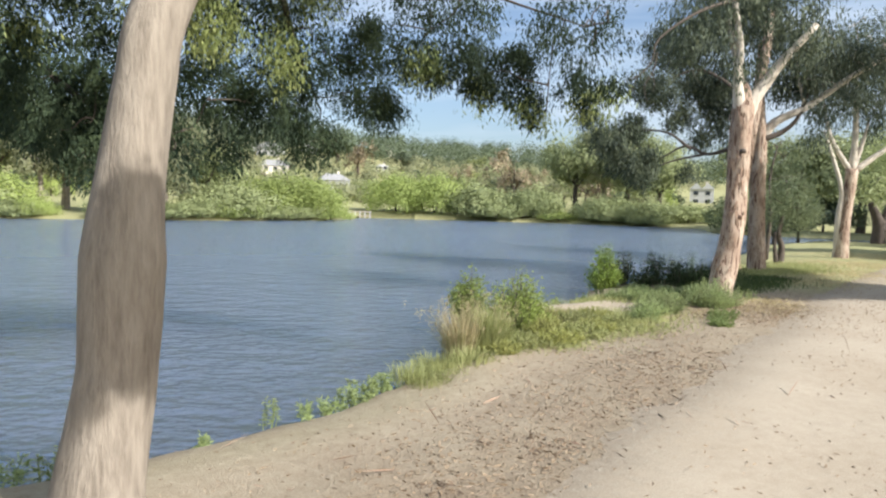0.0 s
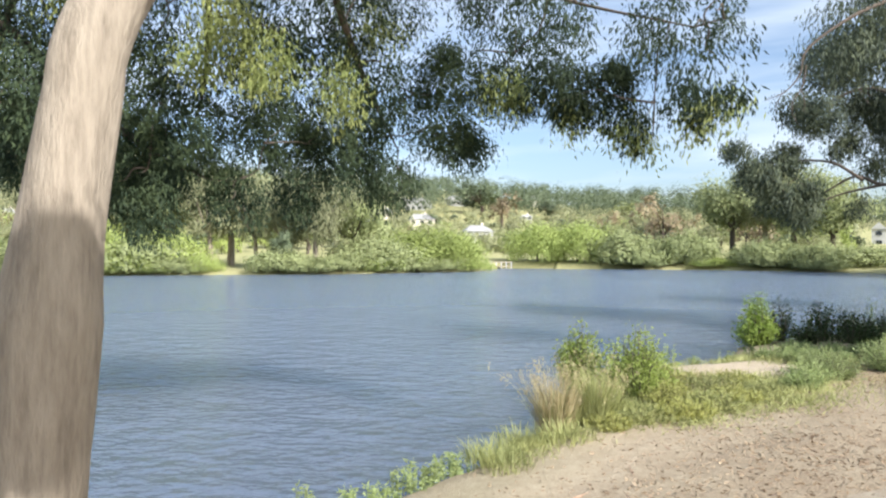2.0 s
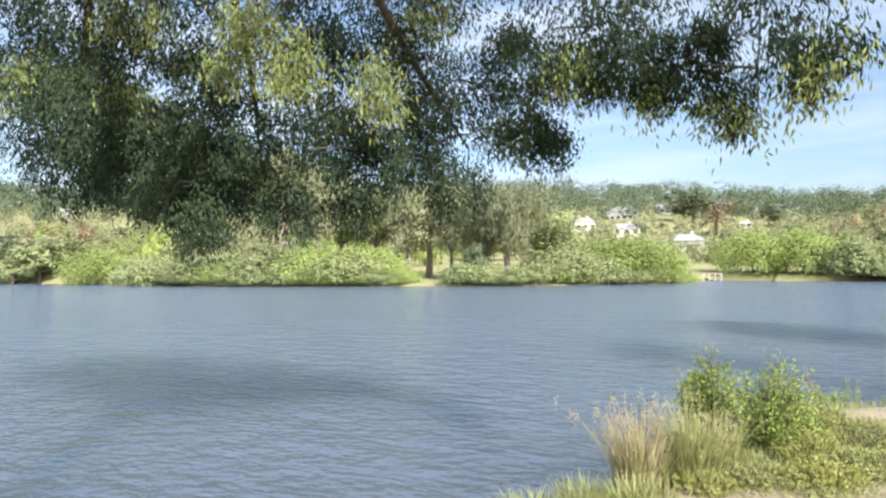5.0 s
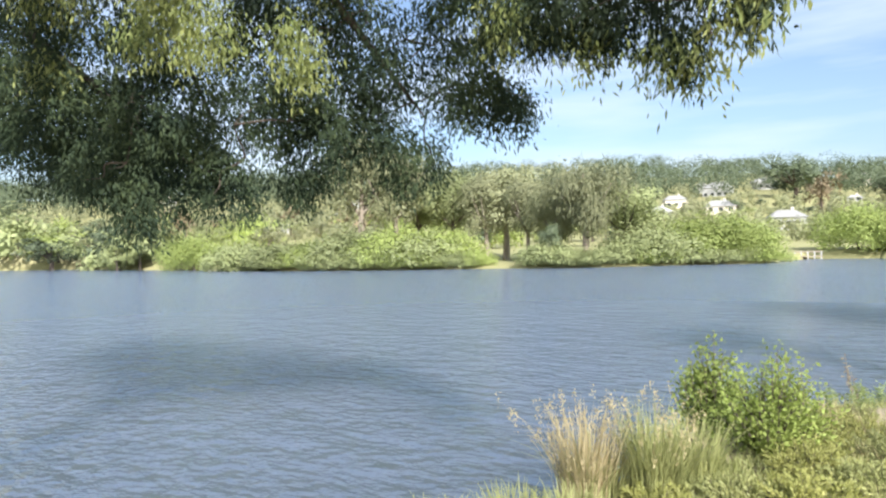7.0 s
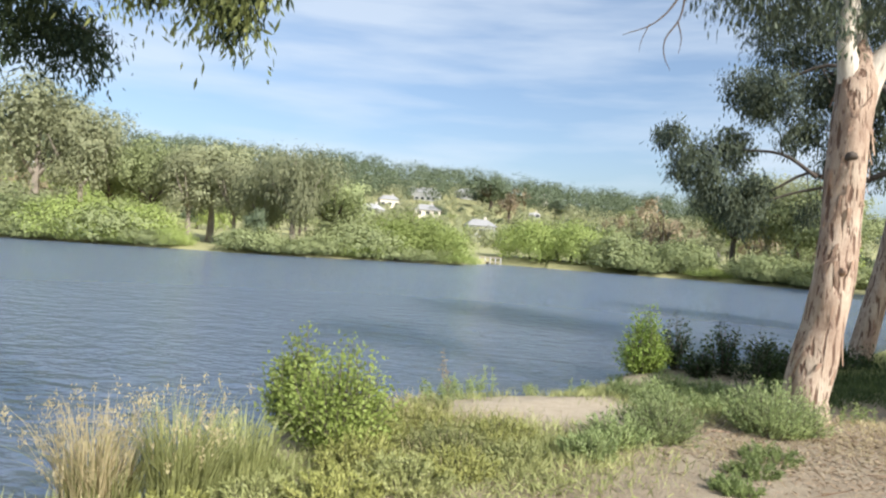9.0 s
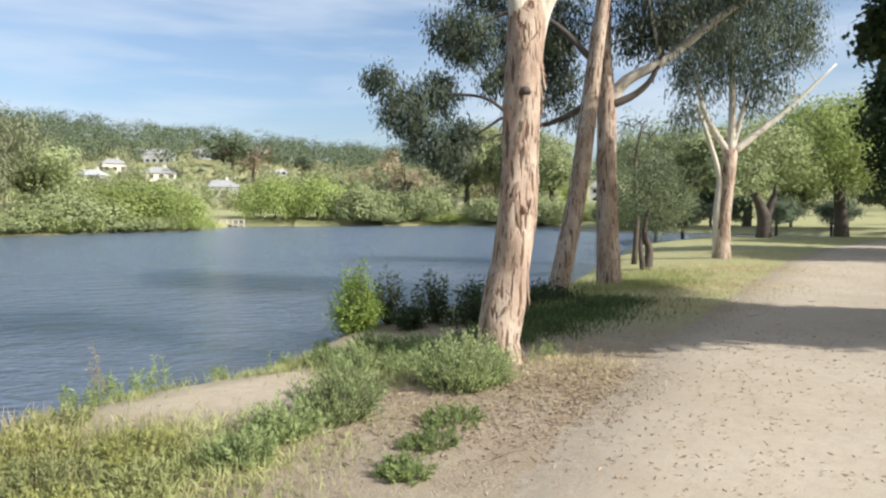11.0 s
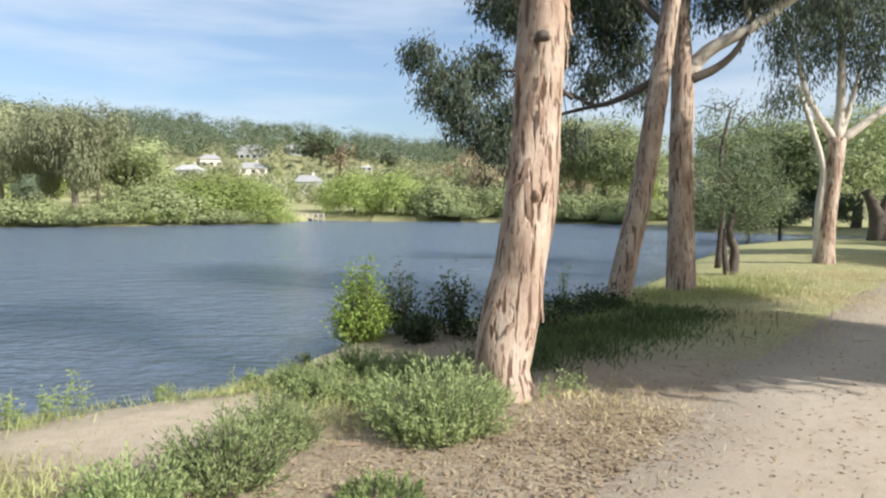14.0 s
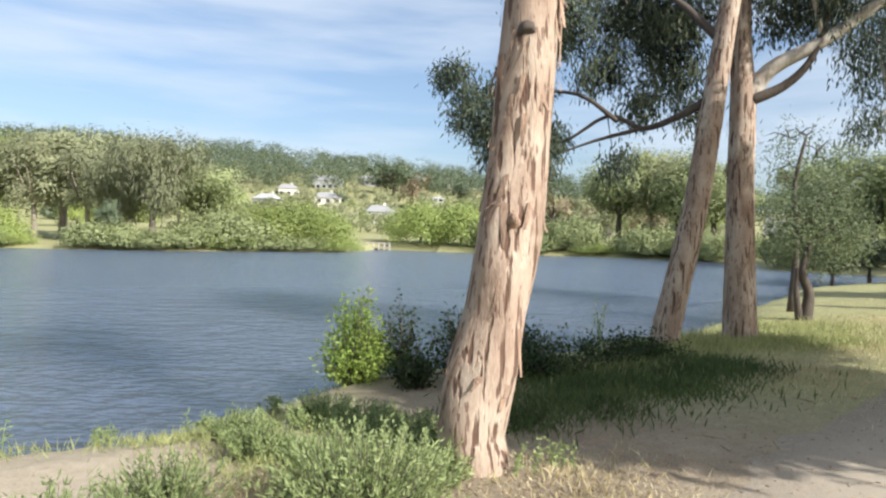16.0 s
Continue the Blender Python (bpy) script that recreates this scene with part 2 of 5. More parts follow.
edge_earth = mix(nt, ln, 0.5, ramp(nt, ln, mid_n, (0.3, (0.207, 0.154, 0.099)), (0.5, (0.319, 0.255, 0.178)), (0.7, (0.431, 0.369, 0.272))),
                 ramp(nt, ln, fine, (0.32, (0.129, 0.093, 0.064)), (0.6, (0.449, 0.383, 0.287))))
c = mix(nt, ln, e_fac, c, edge_earth)
ln.new(c, p.inputs["Base Color"])
bump(nt, ln, p, mix(nt, ln, 0.5, fine, mid_n), 0.6, 0.02)

# lake water with wind ripples
M_WATER, nt, ln, p = shader("lake_water", 0.14)
p.inputs["Base Color"].default_value = (0.14, 0.18, 0.25, 1)
p.inputs["Subsurface Weight"].default_value, p.inputs["Subsurface Scale"].default_value = 1.0, 25.0
p.inputs["Subsurface Radius"].default_value = (0.7, 0.9, 1.0)
p.inputs["IOR"].default_value, p.inputs["Specular IOR Level"].default_value = 1.5, 0.8
r1 = noise_node(nt, ln, 1.3, 2, (1.15, 1.75, 1), 0.5)
r2 = noise_node(nt, ln, 4.4, 2, (1.1, 1.8, 1), 0.5)
r3 = noise_node(nt, ln, 0.09, 3)
wave = mix(nt, ln, 0.33, r1, r2)
gust = mix(nt, ln, 1.0, wave, ramp(nt, ln, r3, (0.3, (0.65, 0.65, 0.65)), (0.6, (1, 1, 1))), "MULTIPLY")
bump(nt, ln, p, gust, 1.0, 0.62)


# ---- building helpers ----
def mesh_of(name, verts, faces, material, smooth=False):
    me = bpy.data.meshes.new(name)
    me.from_pydata([tuple(v) for v in np.asarray(verts, float).tolist()], [], [tuple(f) for f in (faces.tolist() if hasattr(faces, "tolist") else faces)])
    if material:
        me.materials.append(material)
    if smooth:
        me.polygons.foreach_set("use_smooth", [True] * len(me.polygons))
    me.update()
    return me


def part(name, me, parent, label=""):
    ob = new(name, me)
    ob.parent = parent
    return tagged(ob, label)


def thing(name, label, category, at=(0, 0, 0), group="", kind=""):
    ob = new(name)
    ob.location = at
    ob.empty_display_size = 0.2
    return tagged(ob, label, category, group, kind)


RNG = np.random.default_rng(7)


def unit(v):
    return v / np.maximum(np.linalg.norm(v, axis=-1, keepdims=True), 1e-9)


def leaf_mesh(name, P, D, L, W, material, fold=0.0, face=None):
    """One diamond-shaped leaf at each P, along D, of length L and width W; face: the way each one faces, if not by chance."""
    n = len(P)
    D = unit(D)
    side = unit(np.cross(D, RNG.normal(size=(n, 3)) if face is None else face + RNG.normal(size=(n, 3)) * 0.22))
    up = np.cross(side, D)
    L, W = np.broadcast_to(L, n)[:, None], np.broadcast_to(W, n)[:, None]
    mid_p = P + D * L * 0.42 + up * L * fold
    V = np.stack([P, mid_p + side * W / 2, P + D * L, mid_p - side * W / 2], 1).reshape(-1, 3)
    return mesh_of(name, V, np.arange(4 * n).reshape(n, 4), material)


def in_blobs(blobs, per, shell=0.55):
    """Random points in ellipsoids (x, y, z, r, rz), more of them near the surface; per: points per square metre of outline."""
    out, outward = [], []
    for x, y, z, r, rz in blobs:
        k = max(3, int(per * math.pi * r * rz))
        d = unit(RNG.normal(size=(k, 3)))
        f = RNG.uniform(shell ** 3, 1.05, k)[:, None] ** (1 / 3)
        lump = 1 + 0.18 * np.sin(d[:, :1] * 5 + x * 3) * np.cos(d[:, 2:] * 6 + y)
        out.append(np.array([x, y, z]) + d * f * lump * [r, r, rz])
        outward.append(d)
    return np.concatenate(out), np.concatenate(outward)


def sprays(centres, outward, per, spread, droop, length, width, hang=0.0):
    """Leaves in loose sprays round the centres; droop 0 random, 1 straight down; hang: how far a spray trails downwards."""
    n = len(centres)
    C, O = np.repeat(centres, per, 0), np.repeat(outward, per, 0)
    off = RNG.normal(size=(n * per, 3)) * spread
    off[:, 2] -= RNG.uniform(0, 1, n * per) ** 1.3 * hang
    D = unit(RNG.normal(size=(n * per, 3)) * 0.75 + O * 0.4) * (1 - droop) + np.array([0, 0, -1.0]) * droop + RNG.normal(size=(n * per, 3)) * 0.18
    return C + off, D, length * RNG.uniform(0.6, 1.25, n * per), width * RNG.uniform(0.7, 1.2, n * per)


def tube(points, radii, seg=10, rough=0.0, sub=4, seed=0.0):
    """A limb along the points, smoothly bent, tapering by the radii, with an uneven skin."""
    P, R = np.asarray(points, float), np.asarray(radii, float)
    n = (len(P) - 1) * sub + 1
    t = np.linspace(0, len(P) - 1, n)
    i = np.clip(t.astype(int), 0, len(P) - 2)
    f = (t - i)[:, None]
    Q = np.vstack([2 * P[0] - P[1], P, 2 * P[-1] - P[-2]])
    a, b, c, d = Q[i], Q[i + 1], Q[i + 2], Q[i + 3]
    X = 0.5 * (2 * b + (c - a) * f + (2 * a - 5 * b + 4 * c - d) * f ** 2 + (3 * b - a - 3 * c + d) * f ** 3)
    r = np.interp(t, np.arange(len(P)), R)
    T = unit(np.gradient(X, axis=0))
    ref = np.array([1.0, 0, 0]) if abs(T[0, 0]) < 0.8 else np.array([0, 1.0, 0])
    U = unit(np.cross(T, ref))
    Vv = np.cross(T, U)
    th = np.linspace(0, 2 * np.pi, seg, endpoint=False)
    rr = r[:, None] * (1 + rough * (np.sin(3 * th + 1.7 * t[:, None] + seed) * 0.5 + np.sin(7 * th - 0.9 * t[:, None] + 2 * seed) * 0.3
                                    + np.sin(1.3 * t[:, None] + 2 * th + seed) * 0.6))
    V = X[:, None] + rr[..., None] * (np.cos(th)[None, :, None] * U[:, None] + np.sin(th)[None, :, None] * Vv[:, None])
    V = V.reshape(-1, 3)
    F = [(k * seg + j, k * seg + (j + 1) % seg, (k + 1) * seg + (j + 1) % seg, (k + 1) * seg + j) for k in range(n - 1) for j in range(seg)]
    F += [tuple(range(seg))[::-1], tuple((n - 1) * seg + j for j in range(seg))]
    return V, F


def tubes(list_of):
    V, F, k = [], [], 0
    for v, f in list_of:
        V.append(v)
        F += [tuple(i + k for i in q) for q in f]
        k += len(v)
    return np.concatenate(V), F


def box(cx, cy, cz, sx, sy, sz):
    V = np.array([(x, y, z) for x in (-0.5, 0.5) for y in (-0.5, 0.5) for z in (-0.5, 0.5)]) * (sx, sy, sz) + (cx, cy, cz)
    return V, [(0, 1, 3, 2), (4, 6, 7, 5), (0, 4, 5, 1), (2, 3, 7, 6), (0, 2, 6, 4), (1, 5, 7, 3)]


# ---- the lie of the land ----
HUB = np.array([1.5, 1.5])
WATER_Z = -0.4
NEAR_SHORE = [(-150, -95), (-60, -38), (-26, -13), (-12, -2.4), (-7, 1.5), (-4.7, 2.75), (-3.45, 3.65), (-2.45, 4.7), (-2.0, 5.5), (-1.6, 6.6),
              (-1.2, 7.6), (-1.2, 8.8), (-1.05, 10.0), (-0.2, 11.2), (0.6, 12.0), (1.7, 12.6), (2.3, 13.9), (2.7, 15.4), (4.2, 17.0), (6.6, 18.9), (9.0, 21.6), (12.5, 28), (19, 39), (27, 47)]
FAR_SHORE = [(46, 55), (37.5, 62), (31, 64), (25, 66), (22.3, 68), (21.5, 84), (17, 88), (10, 93), (6, 94), (-3.5, 98), (-8, 100), (-9.6, 90),
             (-10.6, 81), (-14, 79), (-24, 73), (-30, 74), (-40, 78), (-50, 86), (-58, 112), (-66, 150), (-82, 200), (-112, 215)]
LAKE = np.array(NEAR_SHORE + [(HUB[0] + math.sin(radians(a)) * d, HUB[1] + math.cos(radians(a)) * d) for a, d in FAR_SHORE])


def shore_distance(X, Y):
    """Metres from the lake's edge, below nought on the water."""
    x, y = np.ravel(X), np.ravel(Y)
    best, inside = np.full(x.shape, 1e9), np.zeros(x.shape, bool)
    for (ax, ay), (bx, by) in zip(LAKE, np.roll(LAKE, -1, 0)):
        dx, dy = bx - ax, by - ay
        s = np.clip(((x - ax) * dx + (y - ay) * dy) / (dx * dx + dy * dy), 0, 1)
        best = np.minimum(best, np.hypot(x - ax - s * dx, y - ay - s * dy))
        inside ^= ((ay > y) != (by > y)) & (x < (bx - ax) * (y - ay) / (by - ay + 1e-12) + ax)
    return np.where(inside, -best, best).reshape(np.shape(X))


def wobble(X, Y, f, seed=0.0):
    return (np.sin(X * f + seed) * np.cos(Y * f * 1.17 - seed) + 0.6 * np.sin(X * f * 2.3 - Y * f * 1.9 + 2 * seed) + 0.35 * np.cos(X * f * 4.1 + Y * f * 4.7 + seed)) / 1.9


def land(X, Y):
    X, Y = np.asarray(X, float), np.asarray(Y, float)
    s = shore_distance(X, Y) + 0.12 * wobble(X, Y, 2.1)
    z = np.interp(s, [-6, -1, 0, 0.25, 0.9, 3.2, 5], [-2.0, -0.8, -0.42, -0.28, -0.16, -0.03, 0.0])
    d, az = np.hypot(X - HUB[0], Y - HUB[1]), np.degrees(np.arctan2(X - HUB[0], Y - HUB[1]))
    steep = np.interp(az, [-180, -100, -60, -36, -12, 2, 16, 28, 60, 120, 180], [0.1, 0.3, 0.9, 1.0, 1.0, 0.74, 0.58, 0.42, 0.2, 0.08, 0.1])
    hill = np.interp(d, [85, 110, 150, 200, 260, 350, 430, 520, 900], [0, 1.0, 2.4, 5.5, 11, 26, 43.5, 47, 47]) * steep
    hill *= 1 + 0.1 * wobble(X, Y, 0.013, 2.0)
    return z + np.where(s > 0, hill, 0) + 0.02 * wobble(X, Y, 1.3) * np.clip(s, 0, 1) + 0.012 * wobble(X, Y, 5.2) * np.clip(s, 0, 1)


def ground_z(x, y):
    return float(land(np.array([x]), np.array([y]))[0])


def polar(az, d):
    return HUB[0] + math.sin(radians(az)) * d, HUB[1] + math.cos(radians(az)) * d


N = 330
u = np.linspace(-1, 1, N)
gx, gy = 2.5 + 3.6 * np.sinh(u * 6.3), 8.0 + 3.6 * np.sinh(u * 6.3)
GX, GY = np.meshgrid(gx, gy, indexing="ij")
GZ = land(GX, GY)
idx = np.arange(N * N).reshape(N, N)
quads = np.stack([idx[:-1, :-1], idx[1:, :-1], idx[1:, 1:], idx[:-1, 1:]], -1).reshape(-1, 4)
ground_me = mesh_of("ground", np.stack([GX, GY, GZ], -1).reshape(-1, 3), quads, M_GROUND, True)
S = shore_distance(GX, GY)
DIST = np.hypot(GX - HUB[0], GY - HUB[1])
spit = np.exp(-(((GX - 1.6) / 1.3) ** 2 + ((GY - 11.2) / 1.0) ** 2)) * 1.6
ALONG = (GX - 2) * 0.62 + (GY - 5) * 0.78
side_off = (GX - 2) * 0.78 - (GY - 5) * 0.62
lawn_w = np.clip((ALONG - 8.5) / 3, 0, 1) * np.clip(1.2 + 0.5 * wobble(GX, GY, 0.8), 0, 1) + np.clip((DIST - 38) / 10, 0, 1) + np.clip((side_off - 6.5) / 2, 0, 1)
lawn_w = lawn_w - 0.5 * np.exp(-(((GX - 6.8) / 1.6) ** 2 + ((GY - 14.2) / 1.6) ** 2)) + 0.7 * np.exp(-(((GX - 0.7) / 0.9) ** 2 + ((GY - 8.6) / 1.0) ** 2)) * np.clip(1 + 0.9 * wobble(GX, GY, 2.6), 0, 1.6) + 0.9 * np.exp(-(((GX - 6.5) / 1.6) ** 2 + ((GY - 14.6) / 1.8) ** 2))
lawn_w = np.clip(lawn_w + np.clip(1.0 - np.abs(S - 0.7) / 0.7, 0, 1) * 0.3, 0, 1)
sand_w = np.clip(spit, 0, 1) + np.clip(1 - np.abs(S - 1.5) / 3.5, 0, 1) * np.clip((DIST - 40) / 10, 0, 1) * 0.15 + np.clip(0.55 - np.abs(S - 1.0) * 0.35, 0, 0.55) * (ALONG < 3)
lawn_w = lawn_w * (1 - np.clip(sand_w, 0, 1) * 0.85)
for key, w in (("lawn", lawn_w), ("sand", sand_w)):
    ground_me.attributes.new(key, "FLOAT", "POINT").data.foreach_set("value", np.clip(w, 0, 1).astype(np.float32).ravel())
tagged(new("ground", ground_me), "bare brown earth bank with litter, lawn and hills", "ground", kind="structure")

# the lake
wu = np.array([-700, -250, -100, -40, -10, 5, 20, 50, 100, 200, 600.0])
WX, WY = np.meshgrid(wu, wu, indexing="ij")
wi = np.arange(len(wu) ** 2).reshape(len(wu), -1)
wf = np.stack([wi[:-1, :-1], wi[1:, :-1], wi[1:, 1:], wi[:-1, 1:]], -1).reshape(-1, 4)
keep = shore_distance(WX[:-1, :-1] * 0.5 + WX[1:, 1:] * 0.5, WY[:-1, :-1] * 0.5 + WY[1:, 1:] * 0.5).ravel() < 400
tagged(new("water", mesh_of("water", np.stack([WX, WY, WX * 0 + WATER_Z], -1).reshape(-1, 3), wf[keep], M_WATER)), "blue rippled lake water", "water", kind="structure")

# the path: a worn strip with ragged edges
PATH_LEFT = [(-26, -29), (-8, -8.2), (-3.4, -2.6), (0.0, 2.0), (1.2, 3.7), (3.7, 7.0), (5.6, 9.4), (7.2, 11.6), (9.9, 14.6), (16.4, 21.9), (25, 30.6), (36, 38), (52, 44)]
pl = np.array(PATH_LEFT, float)
seg_l = np.r_[0, np.cumsum(np.hypot(*np.diff(pl, axis=0).T))]
ts = np.concatenate([np.arange(0, 26, 1.0), np.arange(26, 62, 0.16), np.arange(62, seg_l[-1], 0.8)])
lx, ly = np.interp(ts, seg_l, pl[:, 0]), np.interp(ts, seg_l, pl[:, 1])
ker = np.ones(9) / 9
lx[4:-4], ly[4:-4] = np.convolve(lx, ker, "valid"), np.convolve(ly, ker, "valid")
tx, ty = np.gradient(lx), np.gradient(ly)
nx, ny = ty / np.hypot(tx, ty), -tx / np.hypot(tx, ty)
across = np.array([-0.75, -0.45, -0.2, 0.0, 0.2, 0.45, 0.9, 1.5, 2.1, 2.7, 3.1, 3.4, 3.65, 3.9, 4.2])
edge_w = np.array([1.0, 0.7, 0.45, 0.25, 0.12, 0.0, 0, 0, 0, 0, 0.0, 0.15, 0.4, 0.7, 1.0])
ragged = 0.22 * wobble(lx, ly, 1.1, 0.4)
PX = lx[:, None] + nx[:, None] * (across + ragged[:, None])
PY = ly[:, None] + ny[:, None] * (across + ragged[:, None])
PZ = land(PX, PY) + np.interp(edge_w, [0, 0.7, 1], [0.02, 0.012, -0.015])
pi_ = np.arange(PX.size).reshape(PX.shape)
path_me = mesh_of("path", np.stack([PX, PY, PZ], -1).reshape(-1, 3), np.stack([pi_[:-1, :-1], pi_[:-1, 1:], pi_[1:, 1:], pi_[1:, :-1]], -1).reshape(-1, 4), M_PATH, True)
path_me.attributes.new("edge", "FLOAT", "POINT").data.foreach_set("value", np.tile(edge_w * 0.75, len(ts)).astype(np.float32))
tagged(new("footpath", path_me), "pale crushed granite walking path with worn edges", "path", kind="structure")


# ---- near trees ----
def peel_strips(points, radii, count, z0, z1, length=(0.1, 0.38)):
    """Curling strips of loose bark hanging on a trunk."""
    P = np.array(points, float)
    V, F = [], []
    for _ in range(count):
        z, ln_, w = RNG.uniform(z0, z1), RNG.uniform(*length), RNG.uniform(0.02, 0.06)
        th = RNG.uniform(0, 2 * np.pi)
        curl = RNG.uniform(0.0, 0.045)
        lean_a = RNG.normal() * 0.25
        rows_ = 5
        for k in range(rows_):
            f = k / (rows_ - 1)
            zz = z - ln_ * f
            c = np.array([np.interp(zz, P[:, 2], P[:, 0]), np.interp(zz, P[:, 2], P[:, 1])])
            r = np.interp(zz, P[:, 2], radii) * 1.03 + curl * f * f + 0.004
            ww = w * (1 - 0.75 * f * f) / r
            for e in (-1, 1):
                a = th + lean_a * f + e * ww / 2
                rr = r + (0.012 * f if e > 0 else 0.0)
                V.append((c[0] + rr * math.cos(a), c[1] + rr * math.sin(a), zz))
        b = len(V) - rows_ * 2
        F += [(b + 2 * k, b + 2 * k + 1, b + 2 * k + 3, b + 2 * k + 2) for k in range(rows_ - 1)]
    return V, F


def twigs(blobs, limbs, n, r=0.012):
    """Thin crooked branches, each from the nearest place on a limb out into the crown."""
    roots = np.concatenate([np.linspace(a, b, 6) for lm in limbs for a, b in zip(np.array(lm, float)[:-1], np.array(lm, float)[1:])])
    out, tips = [], in_blobs(blobs, 40, 0.1)[0]
    for tip in tips[RNG.permutation(len(tips))[:n]]:
        a = roots[np.argmin(((roots - tip) ** 2).sum(1))]
        reach = np.linalg.norm(tip - a)
        b = a + (tip - a) * 0.35 + RNG.normal(size=3) * 0.1 * reach + [0, 0, 0.08 * reach]
        c = a + (tip - a) * 0.7 + RNG.normal(size=3) * 0.1 * reach + [0, 0, 0.06 * reach]
        out.append(tube([a, b, c, tip], [r * 1.8, r * 1.4, r, r * 0.4], 5, 0.0, 3))
        roots = np.vstack([roots, [b, c]])
    return out


def add_crown(tree, blobs, per, leaves, spread, droop, size, material, hang=0.0, label="", shell=0.4):
    C, O = in_blobs(blobs, per, shell)
    P, D, L, W = sprays(C, O, leaves, spread, droop, size[0], size[1], hang)
    face = np.repeat(unit(O + RNG.normal(size=O.shape) * 0.5 + [0, 0, 0.3]), leaves, 0)
    return part("crown", leaf_mesh("crown", P, D, L, W, material, 0.0, face), tree, label)


# the leaning grey tree beside the path, its limbs reaching over the water
T1 = [(-3.63, 1.68, -0.25), (-3.59, 1.7, 0.1), (-3.55, 1.73, 0.46), (-3.51, 1.75, 0.83), (-3.49, 1.8, 1.47), (-3.45, 1.83, 1.97), (-3.38, 1.88, 2.58), (-3.32, 1.93, 2.98), (-3.1, 2.25, 3.9), (-3.2, 2.6, 5.2)]
T1R = [0.31, 0.27, 0.242, 0.225, 0.25, 0.208, 0.182, 0.17, 0.16, 0.14]
tree = thing("gum_tree", "leaning grey-barked gum with drooping foliage beside the path", "tree")
part("trunk", mesh_of("trunk", *tube(T1, T1R, 28, 0.05, 6, 0.3), M_SMOOTHBARK, True), tree, "smooth grey-brown leaning trunk with a swollen knot")
T1_LOW = [(-6.3, 4.8, 3.5, 0.75, 0.6), (-5.85, 5.2, 2.75, 0.5, 0.42), (-5.45, 5.4, 2.35, 0.3, 0.33), (-5.2, 5.6, 3.3, 0.7, 0.55), (-4.8, 6.0, 2.6, 0.36, 0.36), (-4.3, 6.2, 3.4, 0.65, 0.5), (-4.3, 6.5, 2.6, 0.3, 0.3),
          (-3.75, 6.6, 3.1, 0.6, 0.45), (-3.3, 7.1, 2.85, 0.42, 0.35), (-3.3, 6.7, 3.8, 0.65, 0.45), (-2.5, 7.2, 3.4, 0.45, 0.36), (-2.2, 7.45, 3.25, 0.3, 0.24), (-2.5, 7.1, 4.1, 0.55, 0.42), (-6.3, 6.3, 3.0, 0.7, 0.6), (-7.4, 6.2, 3.4, 0.8, 0.8)]
T1_TIP = [(-1.75, 6.9, 3.85, 0.45, 0.3), (-1.1, 6.55, 3.75, 0.42, 0.3), (-0.9, 6.55, 3.48, 0.3, 0.2), (-0.42, 6.5, 3.4, 0.28, 0.2), (-0.24, 6.5, 3.12, 0.13, 0.2), (-0.55, 6.5, 3.75, 0.35, 0.28), (0.16, 5.9, 3.4, 0.25, 0.18), (0.28, 5.85, 3.2, 0.16, 0.13), (0.46, 5.4, 3.28, 0.2, 0.14)]
T1_HIGH = [(-6.0, 5.0, 4.7, 1.2, 0.7), (-3.6, 6.0, 4.9, 1.2, 0.7), (-1.4, 6.4, 4.6, 0.9, 0.5), (0.2, 5.9, 4.1, 0.6, 0.4), (-8.3, 5.6, 3.6, 0.9, 1.0), (-7.6, 4.6, 4.6, 1.1, 0.8), (-4.5, 6.0, 4.15, 0.55, 0.4), (-5.5, 5.4, 4.0, 0.5, 0.4), (-3.9, 6.2, 4.3, 0.55, 0.4)]
T1_LIMBS = [([(-3.12, 2.2, 3.7), (-3.6, 3.4, 4.3), (-4.4, 4.8, 4.4), (-5.0, 5.7, 3.7), (-5.6, 6.4, 3.3)], [0.09, 0.06, 0.032, 0.026, 0.012]),
            ([(-3.1, 2.3, 4.0), (-2.9, 3.8, 5.0), (-2.6, 5.6, 5.2), (-1.2, 6.4, 4.7), (0.25, 5.85, 4.05)], [0.11, 0.085, 0.045, 0.022, 0.008]),
            ([(-3.2, 2.6, 5.0), (-4.6, 3.6, 5.4), (-6.4, 4.7, 4.7), (-7.6, 5.4, 3.7)], [0.1, 0.08, 0.05, 0.02]),
            ([(-6.9, 4.9, 4.3), (-6.5, 5.5, 3.7), (-5.9, 5.8, 3.1), (-5.3, 5.9, 2.75)], [0.05, 0.05, 0.04, 0.02]),
            ([(-2.9, 3.8, 5.0), (-3.4, 5.4, 4.7), (-3.4, 6.6, 3.9), (-3.2, 7.3, 3.2)], [0.07, 0.05, 0.035, 0.012]),
            ([(-5.3, 5.9, 2.8), (-5.05, 5.85, 2.68), (-4.7, 5.85, 2.64)], [0.02, 0.015, 0.006])]
for lm in T1_LIMBS:
    part("limb", mesh_of("limb", *tube(*lm, 8, 0.05), M_TWIG, True), tree)
tagged(part("branchwork", mesh_of("branchwork", *tubes(twigs(T1_LOW + T1_TIP + T1_HIGH, [lm[0] for lm in T1_LIMBS], 130, 0.007)), M_TWIG), tree), kind="stuff")
add_crown(tree, T1_LOW, 95, 60, 0.085, 0.6, (0.078, 0.02), M_GUMLEAF, 0.16, "dense drooping green gum leaves")
add_crown(tree, T1_TIP, 120, 54, 0.06, 0.65, (0.078, 0.02), M_GUMLEAF, 0.12, "dense drooping green gum leaves")
